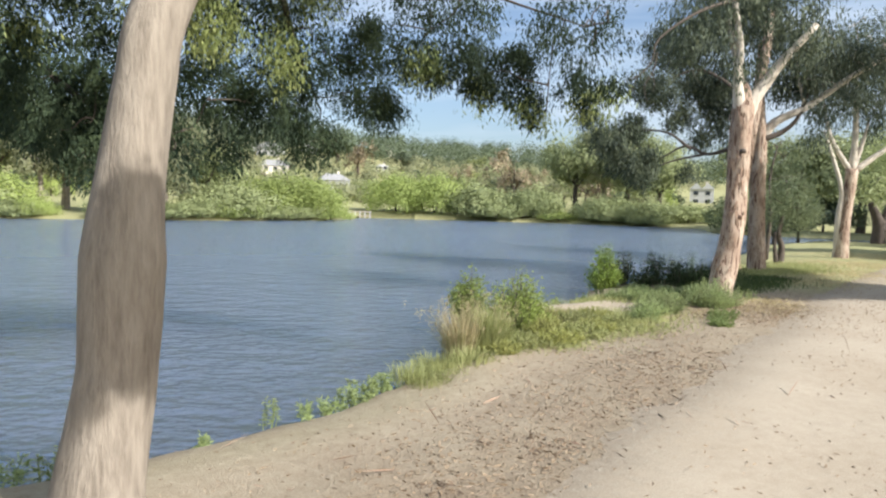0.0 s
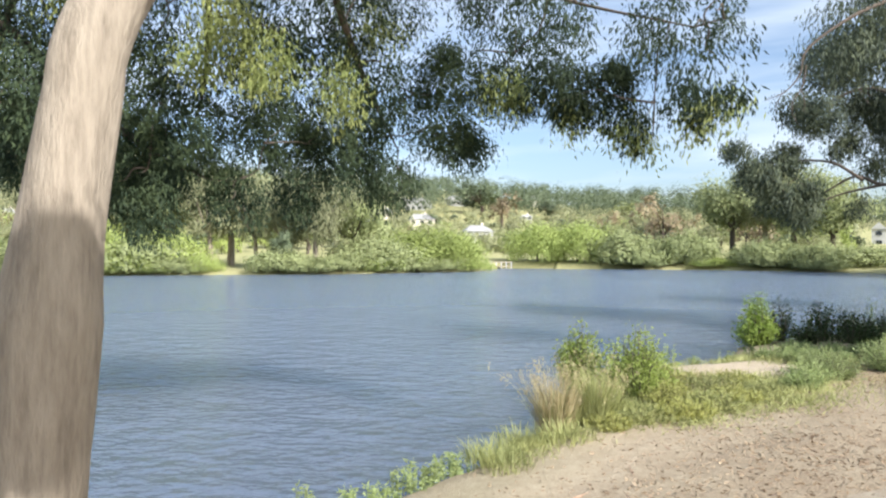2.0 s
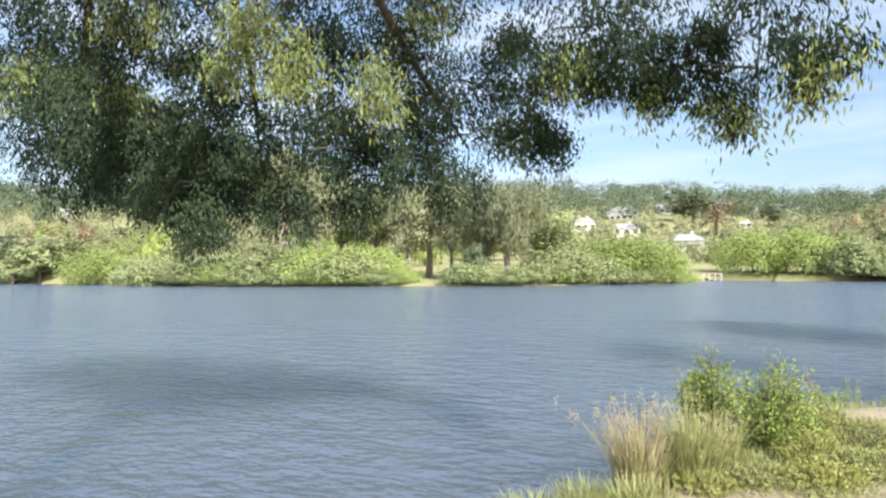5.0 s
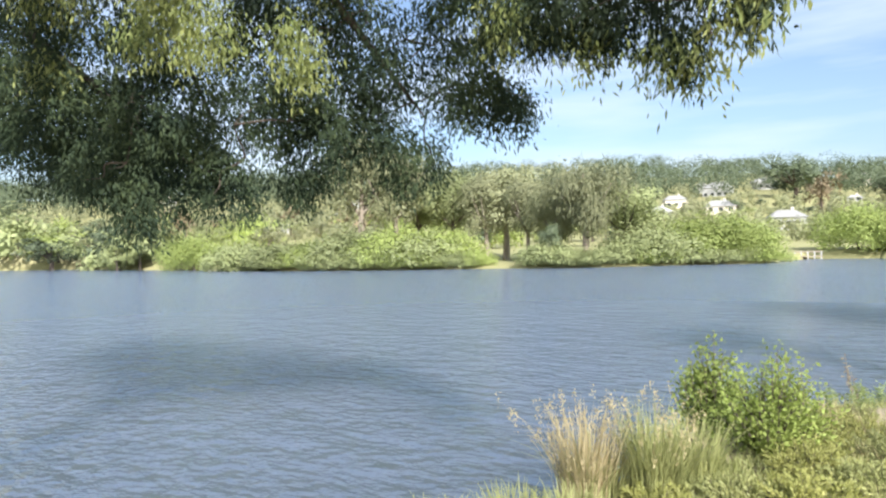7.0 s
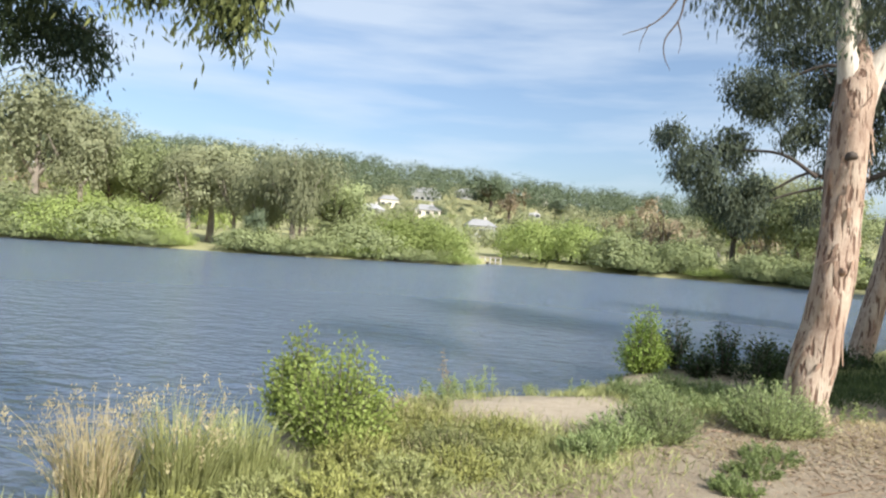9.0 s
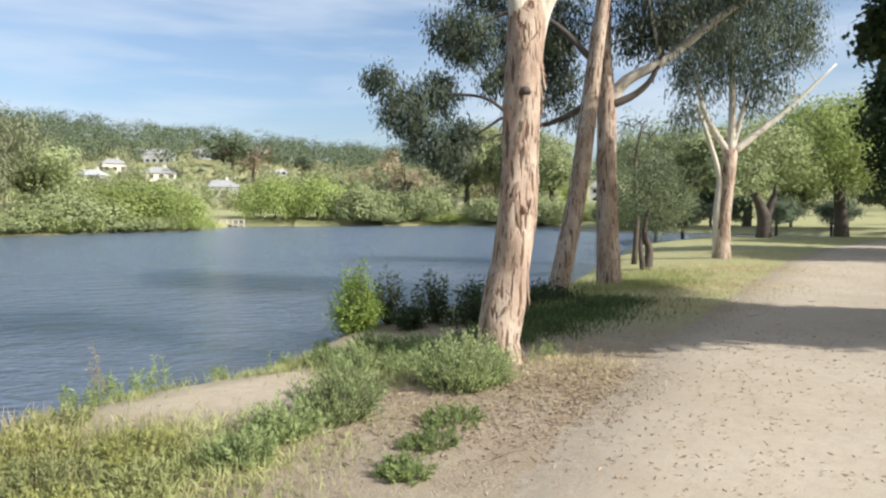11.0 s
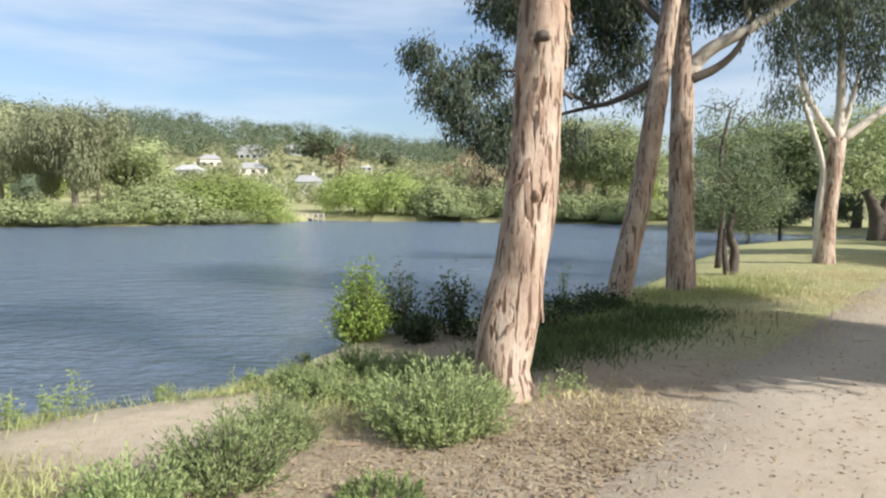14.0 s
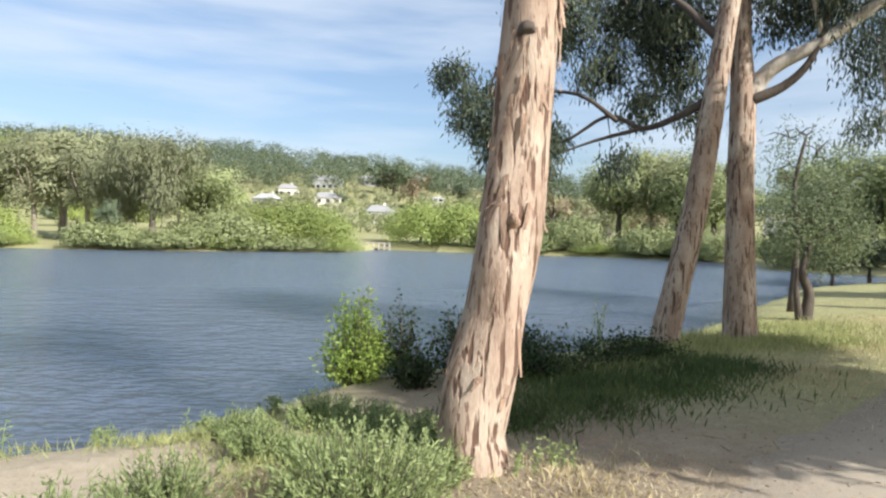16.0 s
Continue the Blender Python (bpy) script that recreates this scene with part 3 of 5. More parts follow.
add_crown(tree, [(-0.24, 6.4, 3.02, 0.16, 0.16), (-0.42, 6.42, 3.2, 0.16, 0.14), (-0.95, 6.45, 3.35, 0.2, 0.12), (0.28, 5.8, 3.12, 0.15, 0.11), (0.46, 5.35, 3.22, 0.17, 0.11), (-1.75, 6.55, 3.75, 0.28, 0.22),
                 (-4.0, 5.2, 3.85, 0.3, 0.34), (-3.35, 5.7, 3.6, 0.26, 0.28), (-4.3, 5.0, 4.25, 0.34, 0.26), (-5.9, 4.7, 3.6, 0.2, 0.2)], 95, 40, 0.1, 0.66, (0.08, 0.021), M_GUMTIP_LIT, 0.14, "light hanging sprays of gum leaves")
add_crown(tree, T1_HIGH, 66, 48, 0.09, 0.62, (0.08, 0.021), M_GUMLEAF, 0.18, "dense drooping green gum leaves")
# more clumps in the sunlit colour, against the darker leaves
add_crown(tree, [(-5.6, 4.7, 4.4, 0.4, 0.3), (-4.6, 5.1, 3.9, 0.35, 0.28), (-6.9, 4.5, 3.9, 0.4, 0.3), (-3.2, 6.3, 4.4, 0.4, 0.3)], 70, 40, 0.08, 0.65, (0.08, 0.021), M_GUMTIP_LIT, 0.16, "brighter young gum leaves")
# upper crown, out of view, added to shade the foliage below it
T1_UPPER = [(-2.2, 4.6, 6.3, 1.5, 0.8), (-4.0, 4.2, 6.7, 1.7, 0.9), (-3.2, 3.0, 7.3, 1.6, 0.9), (-5.6, 4.4, 6.5, 1.6, 0.9), (-1.0, 5.0, 5.9, 1.0, 0.5), (-4.8, 2.8, 7.2, 1.4, 0.8), (-7.0, 4.6, 6.2, 1.3, 0.8)]
part("limb", mesh_of("limb", *tube([(-3.2, 2.6, 5.1), (-3.3, 3.0, 6.2), (-3.6, 3.6, 7.0), (-4.6, 4.0, 7.2)], [0.13, 0.1, 0.06, 0.02], 9, 0.05), M_SMOOTHBARK, True), tree)
add_crown(tree, T1_UPPER, 22, 42, 0.13, 0.6, (0.11, 0.03), M_GUMLEAF, 0.2, "dense drooping green gum leaves")
# unseen foliage, added behind the walker over the path, dapples the trunk with shade
part("limb", mesh_of("limb", *tube([(-3.2, 2.55, 4.9), (-2.2, 1.4, 5.6), (-0.6, 0.2, 5.9), (1.4, -1.4, 5.5)], [0.1, 0.075, 0.05, 0.02], 8, 0.05), M_SMOOTHBARK, True), tree)
add_crown(tree, [(1.27, -1.82, 4.95, 0.3, 0.26), (1.09, -1.7, 5.3, 0.3, 0.25), (0.92, -1.95, 4.75, 0.2, 0.16)], 520, 34, 0.07, 0.6, (0.12, 0.038), M_GUMLEAF, 0.15)


def peeling_gum(pts, radii, label, strips, seed):
    t_ = thing("gum_tree", label, "tree")
    part("trunk", mesh_of("trunk", *tube(pts, radii, 26, 0.06, 6, seed), M_GUMBARK, True), t_, "pinkish cream trunk with peeling bark")
    tagged(part("loose_bark", mesh_of("loose_bark", *peel_strips(pts, radii, strips, 0.5, pts[-1][2] - 0.1), M_PEEL), t_, "brown strips of peeling bark"), kind="stuff")
    return t_


# the big leaning gum at the bend
T2 = [(4.66, 11.48, -0.27), (4.66, 11.48, -0.02), (4.62, 11.49, 0.18), (4.63, 11.49, 0.38), (4.69, 11.52, 0.70), (4.77, 11.55, 1.06), (4.82, 11.56, 1.38), (4.86, 11.58, 1.70), (4.91, 11.64, 2.26), (4.95, 11.69, 2.89), (4.99, 11.75, 3.45), (5.03, 11.80, 3.88), (5.06, 11.83, 4.12), (5.09, 11.85, 4.4), (5.1, 11.86, 4.6)]
T2R = [0.29, 0.25, 0.24, 0.245, 0.255, 0.232, 0.238, 0.228, 0.207, 0.217, 0.225, 0.235, 0.22, 0.12, 0.03]
tree = peeling_gum(T2, T2R, "leaning gum with shedding pinkish bark beside the path", 70, 1.0)
for pts_, r_ in (([(5.0, 11.79, 3.7), (4.93, 11.77, 4.16), (4.87, 11.78, 4.7), (4.9, 11.78, 5.3), (4.77, 11.93, 6.46)], [0.15, 0.13, 0.095, 0.08, 0.05]),
                 ([(5.05, 11.82, 3.7), (5.22, 11.83, 4.2), (5.5, 11.78, 4.6), (5.75, 11.7, 5.0), (6.37, 11.53, 5.76)], [0.19, 0.16, 0.12, 0.1, 0.06]),
                 ([(5.07, 11.91, 3.96), (5.17, 12.33, 4.86), (5.07, 12.83, 6.16)], [0.16, 0.11, 0.06])):
    part("limb", mesh_of("limb", *tube(pts_, r_, 12, 0.04), M_WHITEBARK, True), tree, "smooth pale limb")
part("branch_stub", mesh_of("branch_stub", *tube([(4.95, 11.59, 3.08), (4.94, 11.51, 3.08), (4.94, 11.49, 3.06)], [0.1, 0.085, 0.05], 12, 0.15), M_TWIG, True), tree, "dark broken branch knot")
part("bark_knot", mesh_of("bark_knot", *tube([(4.87, 11.44, 1.72), (4.88, 11.34, 1.74), (4.90, 11.31, 1.72)], [0.07, 0.045, 0.02], 12, 0.2), M_PEEL, True), tree, "brown bark knot")
add_crown(tree, [(4.2, 11.9, 5.3, 0.6, 0.5), (4.6, 12.3, 6.3, 1.2, 0.8), (6.0, 11.8, 6.3, 1.0, 0.7), (4.72, 11.5, 4.8, 0.2, 0.2), (5.3, 12.6, 7.0, 1.2, 0.7), (5.5, 11.9, 5.1, 0.45, 0.3), (6.2, 11.7, 5.4, 0.6, 0.4), (3.7, 12.0, 5.5, 0.6, 0.4)], 40, 30, 0.14, 0.75, (0.13, 0.03), M_BLUELEAF, 0.3)
dead = [tube([(4.80, 11.72, 6.30), (3.80, 11.3, 5.88), (2.95, 11.1, 5.28), (2.80, 11.05, 4.83), (2.55, 11.0, 4.53), (2.20, 10.95, 4.38)], [0.04, 0.03, 0.018, 0.014, 0.009, 0.004], 6),
        tube([(2.90, 11.08, 4.98), (2.85, 11.1, 4.63), (2.70, 11.1, 4.38), (2.70, 11.12, 4.18), (2.78, 11.12, 4.00)], [0.015, 0.012, 0.01, 0.007, 0.003], 6),
        tube([(2.83, 11.1, 4.58), (2.88, 11.1, 4.38), (2.86, 11.1, 4.20)], [0.009, 0.007, 0.003], 5),
        tube([(2.50, 11.0, 4.52), (2.42, 11.0, 4.33), (2.40, 11.0, 4.18)], [0.007, 0.005, 0.002], 5)]
part("dead_branch", mesh_of("dead_branch", *tubes(dead), M_TWIG), tree, "bare dead hanging branch")

# two gums close together by the water
T3 = [(7.53, 18.19, -0.55), (7.56, 18.19, -0.3), (7.77, 18.21, 0.82), (8.06, 18.24, 2.27), (8.32, 18.28, 4.08), (8.53, 18.32, 5.53), (8.66, 18.34, 6.38), (8.86, 18.39, 8.07)]
tree = peeling_gum(T3, [0.3, 0.25, 0.215, 0.2, 0.19, 0.17, 0.155, 0.12], "leaning pale gum at the water's edge", 36, 2.0)
for pts_, r_ in (([(8.28, 18.29, 4.08), (7.81, 18.57, 3.81), (7.31, 19.07, 3.68), (6.74, 19.40, 3.96), (5.89, 19.74, 3.5), (5.39, 19.87, 3.99)], [0.085, 0.065, 0.05, 0.038, 0.024, 0.012]),
                 ([(7.31, 19.07, 3.68), (6.5, 19.5, 3.5), (5.7, 19.6, 3.2)], [0.045, 0.028, 0.012]),
                 ([(6.9, 19.3, 3.85), (6.2, 19.6, 4.4), (5.2, 19.9, 4.5), (4.4, 19.95, 4.4)], [0.05, 0.035, 0.025, 0.012]),
                 ([(8.41, 18.32, 5.05), (7.74, 18.80, 5.92), (6.97, 19.28, 6.39), (5.88, 19.68, 6.0)], [0.08, 0.06, 0.045, 0.02])):
    part("limb", mesh_of("limb", *tube(pts_, r_, 9, 0.05), M_TWIG, True), tree, "dark crooked limb")
T3_A = [(3.8, 20.02, 4.92, 0.38, 0.31), (4.36, 19.88, 4.21, 0.64, 0.51), (5.15, 20.05, 4.66, 0.55, 0.42), (4.85, 19.74, 3.51, 0.55, 0.42), (5.41, 19.61, 3.0, 0.45, 0.33), (5.61, 19.6, 3.64, 0.45, 0.35), (5.88, 19.67, 5.87, 0.7, 0.56)]
T3_B = [(6.9, 19.8, 5.2, 0.5, 0.38), (7.8, 19.7, 5.75, 0.55, 0.4), (8.25, 19.6, 5.0, 0.4, 0.35), (7.4, 19.8, 4.35, 0.4, 0.28), (7.0, 19.9, 3.3, 0.3, 0.26), (6.8, 19.9, 6.1, 0.6, 0.4), (6.4, 19.7, 4.9, 0.35, 0.3), (5.32, 19.79, 6.13, 0.51, 0.41), (7.91, 19.77, 5.55, 0.6, 0.45), (7.77, 19.75, 4.7, 0.45, 0.36), (8.18, 19.76, 6.41, 0.79, 0.63), (8.35, 19.61, 4.17, 0.3, 0.24), (7.4, 19.9, 6.15, 0.66, 0.5), (6.5, 20.15, 7.47, 1.06, 0.85), (8.46, 19.81, 8.26, 1.45, 1.0)]
tagged(part("branchwork", mesh_of("branchwork", *tubes(twigs(T3_A + T3_B, [[(6.74, 19.4, 3.96), (5.39, 19.87, 3.99)], [(6.2, 19.6, 4.4), (4.4, 19.95, 4.4)], [(7.74, 18.8, 5.92), (5.88, 19.68, 6.0)], [(8.32, 18.28, 4.08), (8.66, 18.34, 6.38)]], 80, 0.008)), M_TWIG), tree), kind="stuff")
add_crown(tree, T3_A, 85, 34, 0.12, 0.65, (0.14, 0.036), M_BLUELEAF, 0.22, "blue-green drooping leaves")
add_crown(tree, T3_B, 60, 34, 0.14, 0.7, (0.14, 0.034), M_BLUELEAF, 0.25, "blue-green drooping leaves")

T4 = [(9.14, 19.02, -0.3), (9.14, 19.02, -0.06), (9.11, 19.09, 1.14), (9.1, 19.18, 2.7), (9.13, 19.26, 4.27), (9.08, 19.34, 5.57), (9.15, 19.42, 7.39)]
tree = peeling_gum(T4, [0.34, 0.3, 0.25, 0.23, 0.23, 0.18, 0.13], "upright reddish-barked gum with a long white limb", 60, 3.0)
part("limb", mesh_of("limb", *tube([(9.17, 19.25, 4.2), (9.53, 19.1, 4.77), (10.27, 18.78, 5.17), (10.96, 18.67, 5.68), (11.67, 18.36, 6.26), (12.6, 18.0, 6.8)], [0.17, 0.14, 0.11, 0.1, 0.08, 0.05], 12, 0.05), M_WHITEBARK, True), tree, "long smooth white limb")
part("limb", mesh_of("limb", *tube([(9.17, 19.15, 4.2), (9.72, 19.0, 4.44), (10.08, 18.8, 4.85), (10.3, 18.7, 5.6), (10.2, 18.6, 6.3)], [0.11, 0.08, 0.06, 0.04, 0.02], 10, 0.05), M_TWIG, True), tree)
part("limb", mesh_of("limb", *tube([(10.27, 18.78, 5.17), (10.1, 18.7, 5.7), (9.95, 18.65, 6.2), (9.8, 18.6, 6.9)], [0.05, 0.045, 0.035, 0.015], 8, 0.08), M_WHITEBARK, True), tree)
T4_C = [(9.78, 19.23, 6.09, 0.6, 0.48), (10.36, 18.99, 5.8, 0.5, 0.4), (10.53, 18.79, 6.4, 0.7, 0.55), (11.18, 18.49, 6.95, 0.8, 0.6), (9.91, 18.97, 7.41, 1.02, 0.82), (12.1, 18.13, 6.9, 0.75, 0.6), (10.9, 18.65, 5.1, 0.35, 0.28), (11.6, 18.3, 5.7, 0.4, 0.3)]
tagged(part("branchwork", mesh_of("branchwork", *tubes(twigs(T4_C, [[(10.27, 18.78, 5.17), (11.67, 18.36, 6.26), (12.6, 18.0, 6.8)], [(10.08, 18.8, 4.85), (10.2, 18.6, 6.3)]], 50, 0.009)), M_WHITEBARK), tree), kind="stuff")
add_crown(tree, T4_C, 48, 34, 0.16, 0.75, (0.15, 0.033), M_BLUELEAF, 0.3, "drooping olive-green leaves")

# the white forked gum farther along
tree = thing("gum_tree", "white-limbed forked gum with a light olive crown", "tree")
part("trunk", mesh_of("trunk", *tube([(15.88, 25.36, -0.25), (15.9, 25.36, 0.1), (15.98, 25.41, 1.26), (16.15, 25.45, 2.62), (16.24, 25.5, 3.75)], [0.36, 0.3, 0.25, 0.22, 0.24], 18, 0.06), M_GUMBARK, True), tree)
for pts_, r_ in (([(16.24, 25.5, 3.6), (15.69, 25.64, 4.47), (15.32, 25.76, 5.34), (15.05, 25.89, 6.7)], [0.13, 0.1, 0.08, 0.04]),
                 ([(16.24, 25.5, 3.6), (16.33, 25.55, 5.15), (16.31, 25.66, 7.09), (16.32, 25.79, 9.4)], [0.16, 0.12, 0.09, 0.04]),
                 ([(16.3, 25.48, 3.65), (17.31, 25.32, 4.47), (18.18, 25.19, 5.15), (19.82, 24.96, 6.7)], [0.14, 0.11, 0.08, 0.03]),
                 ([(16.26, 25.5, 3.7), (16.55, 25.5, 4.6), (16.85, 25.5, 5.8)], [0.12, 0.09, 0.04]),
                 ([(15.78, 25.4, -0.1), (15.78, 25.47, 1.65), (15.87, 25.52, 2.82), (15.5, 25.64, 4.18), (15.1, 25.76, 5.4)], [0.18, 0.14, 0.1, 0.08, 0.04])):
    part("limb", mesh_of("limb", *tube(pts_, r_, 12, 0.05), M_WHITEBARK, True), tree, "smooth white limb")
T5_C = [(16.58, 25.62, 7.28, 1.3, 1.0), (15.24, 25.84, 6.5, 0.9, 0.7), (18.11, 25.33, 7.47, 1.17, 0.9), (17.33, 25.4, 5.92, 0.9, 0.7), (16.6, 25.71, 9.03, 1.75, 1.3), (14.84, 25.84, 5.15, 0.6, 0.5), (18.5, 25.32, 8.64, 0.97, 0.78), (15.06, 25.96, 8.06, 0.97, 0.78), (15.6, 25.4, 7.6, 0.8, 0.6)]
tagged(part("branchwork", mesh_of("branchwork", *tubes(twigs(T5_C, [[(15.32, 25.76, 5.34), (15.05, 25.89, 6.7)], [(16.33, 25.55, 5.15), (16.32, 25.79, 9.4)], [(18.18, 25.19, 5.15), (19.82, 24.96, 6.7)]], 50, 0.012)), M_WHITEBARK), tree), kind="stuff")
add_crown(tree, T5_C, 24, 34, 0.22, 0.75, (0.18, 0.042), M_BLUELEAF, 0.45, "loose drooping olive leaves")


def round_tree(name, label, trunk, blobs, bark, leaf, per, leaves, size, droop=0.3, spread=0.2, hang=0.1, cat="tree", n_twigs=20):
    t_ = thing(name, label, cat)
    for pts_, r_ in trunk:
        part("trunk", mesh_of("trunk", *tube(pts_, r_, 10, 0.08), bark, True), t_)
    tagged(part("branchwork", mesh_of("branchwork", *tubes(twigs(blobs, [pts_[-2:] for pts_, _ in trunk], n_twigs, 0.012)), bark), t_), kind="stuff")
    add_crown(t_, blobs, per, leaves, spread, droop, size, leaf, hang)
    return t_


round_tree("small_tree", "small crooked tree with a low green crown", [([(11.95, 22.9, -0.2), (12.05, 22.95, 0.5), (11.9, 22.95, 1.0), (12.1, 23.1, 1.7)], [0.16, 0.12, 0.1, 0.06]),
           ([(11.85, 22.9, -0.2), (11.75, 22.9, 0.5), (11.8, 23.0, 1.1)], [0.1, 0.07, 0.05])],
           [(11.64, 23.24, 2.08, 0.65, 0.5), (12.63, 23.05, 2.16, 0.75, 0.55), (12.14, 23.18, 2.67, 0.65, 0.5), (12.29, 23.09, 1.65, 0.8, 0.5), (13.2, 23.3, 1.9, 0.6, 0.45), (11.2, 23.2, 2.5, 0.35, 0.25), (13.0, 23.2, 2.7, 0.35, 0.3), (12.5, 23.1, 3.1, 0.3, 0.3)], M_TWIG, M_SAGETREE, 42, 30, (0.1, 0.036), spread=0.16)
round_tree("gum_tree", "thin bare-twigged grey gum sapling", [([(12.6, 25.2, -0.2), (12.7, 25.2, 1.6), (12.6, 25.2, 3.2), (12.9, 25.3, 4.6)], [0.1, 0.08, 0.06, 0.03])],
           [(12.33, 25.41, 3.62, 0.8, 0.5), (13.51, 25.43, 4.2, 0.8, 0.5), (12.6, 25.4, 4.6, 0.7, 0.5), (13.6, 25.6, 3.3, 0.7, 0.5)], M_TWIG, M_SAGETREE, 22, 20, (0.13, 0.032), 0.55, 0.22, 0.25, n_twigs=36)
round_tree("broad_tree", "broad yellow-green tree spreading beside the far path", [([(32.6, 39.9, -0.3), (32.5, 39.9, 1.5), (32.2, 40, 3.5)], [0.45, 0.35, 0.25])],
           [(31.26, 40.28, 6.74, 2.1, 1.7), (32.92, 39.88, 5.38, 2.1, 1.6), (29.56, 40.5, 4.7, 2.05, 1.6), (31.56, 40.05, 3.9, 2.05, 1.3), (34.6, 39.6, 4.4, 1.8, 1.5), (33, 40, 7.4, 1.6, 1.2)], M_TWIG, M_WILLOW, 7, 26, (0.3, 0.11), 0.4, 0.35, 0.3)
round_tree("broad_tree", "forked dark tree with olive foliage", [([(27.1, 39.4, -0.3), (27.1, 39.4, 1.2), (26.5, 39.4, 2.6)], [0.45, 0.38, 0.2]), ([(27.1, 39.4, 0.9), (27.5, 39.4, 1.8), (27.9, 39.3, 3.2)], [0.3, 0.22, 0.12])],
           [(27.3, 38.94, 5.5, 1.7, 1.3), (25.1, 38.2, 3.9, 1.5, 1.1), (28.6, 39.3, 4.4, 1.4, 1.1), (25.8, 38.6, 5.9, 1.4, 1.0)], M_TWIG, M_OLIVE, 7, 26, (0.3, 0.1), 0.4, 0.35, 0.3)
# dark oaks along the landward side of the path; they shade it
OAK_A = [(11.9, 8.4, 5.2, 1.2, 0.9), (12.3, 9.5, 5.4, 1.4, 1.0), (13.8, 8.8, 5.8, 1.5, 1.2), (15.5, 8.2, 5.6, 1.5, 1.2), (17.3, 7.6, 5.4, 1.5, 1.2), (14.6, 10.0, 6.6, 1.4, 1.1), (13.0, 12.0, 6.0, 1.3, 1.0), (13.1, 14.0, 5.5, 1.1, 0.9), (12.6, 14.6, 4.9, 0.45, 0.35), (15.9, 12.2, 8.2, 1.4, 1.3), (13.2, 14.1, 6.9, 1.0, 0.9), (17.2, 11.5, 7.6, 1.4, 1.2), (16.2, 9.2, 7.0, 1.6, 1.1), (19.0, 7.0, 5.2, 1.5, 1.2), (12.2, 10.8, 5.6, 1.2, 0.9)]
round_tree("oak_tree", "dark broad-leaved oak overhanging the path", [([(16.0, 8.6, -0.2), (15.9, 8.7, 1.6), (15.4, 9.0, 3.6), (14.4, 9.2, 5.4)], [0.4, 0.32, 0.27, 0.15]), ([(15.4, 9.0, 3.6), (14.4, 11.2, 4.9), (13.4, 13.2, 5.3), (12.7, 14.4, 5.1)], [0.2, 0.14, 0.08, 0.02])],
           OAK_A, M_TWIG, M_OAKLEAF, 70, 34, (0.17, 0.13), 0.25, 0.17, 0.1, n_twigs=60)
OAK_B = [(24.3, 26.6, 5.2, 1.5, 1.3), (25.2, 26.4, 6.9, 1.6, 1.3), (24.2, 26.5, 3.4, 1.2, 0.9), (26.2, 26.0, 3.4, 1.6, 1.2), (27.4, 25.6, 5.2, 1.9, 1.5), (23.6, 26.8, 6.4, 0.7, 0.6)]
round_tree("oak_tree", "dark dense oak on the landward side of the path", [([(26.5, 25.6, -0.2), (26.4, 25.7, 2), (26, 26, 4.5)], [0.4, 0.33, 0.2])], OAK_B, M_TWIG, M_OAKLEAF, 26, 30, (0.2, 0.14), 0.25, 0.24, 0.1)
OAK_C = [(34, 30, 5, 2.4, 2.0), (37, 33, 5.5, 2.5, 2.2), (35.5, 29, 7.2, 2.2, 1.6), (32.5, 28, 4.4, 1.6, 1.4)]
round_tree("oak_tree", "dark oak throwing shade across the far path", [([(35.5, 30, -0.2), (35.4, 30, 2), (35.2, 30.2, 4.5)], [0.5, 0.4, 0.2])], OAK_C, M_TWIG, M_OAKLEAF, 16, 30, (0.28, 0.18), 0.25, 0.3, 0.1)
# this oak stands out of view, added to cast the far path's shade
OAK_D = [(25.5, 20.0, 5.2, 1.8, 1.4), (27.5, 21.0, 6.0, 2.0, 1.5), (29.0, 23.4, 5.6, 1.8, 1.4), (28.6, 19.6, 5.2, 1.8, 1.4)]
round_tree("oak_tree", "dark oak shading the path from the landward side", [([(28.0, 21.2, -0.2), (27.9, 21.2, 2), (27.8, 21.2, 4.8)], [0.45, 0.36, 0.2])], OAK_D, M_TWIG, M_OAKLEAF, 16, 30, (0.26, 0.17), 0.25, 0.3, 0.1)


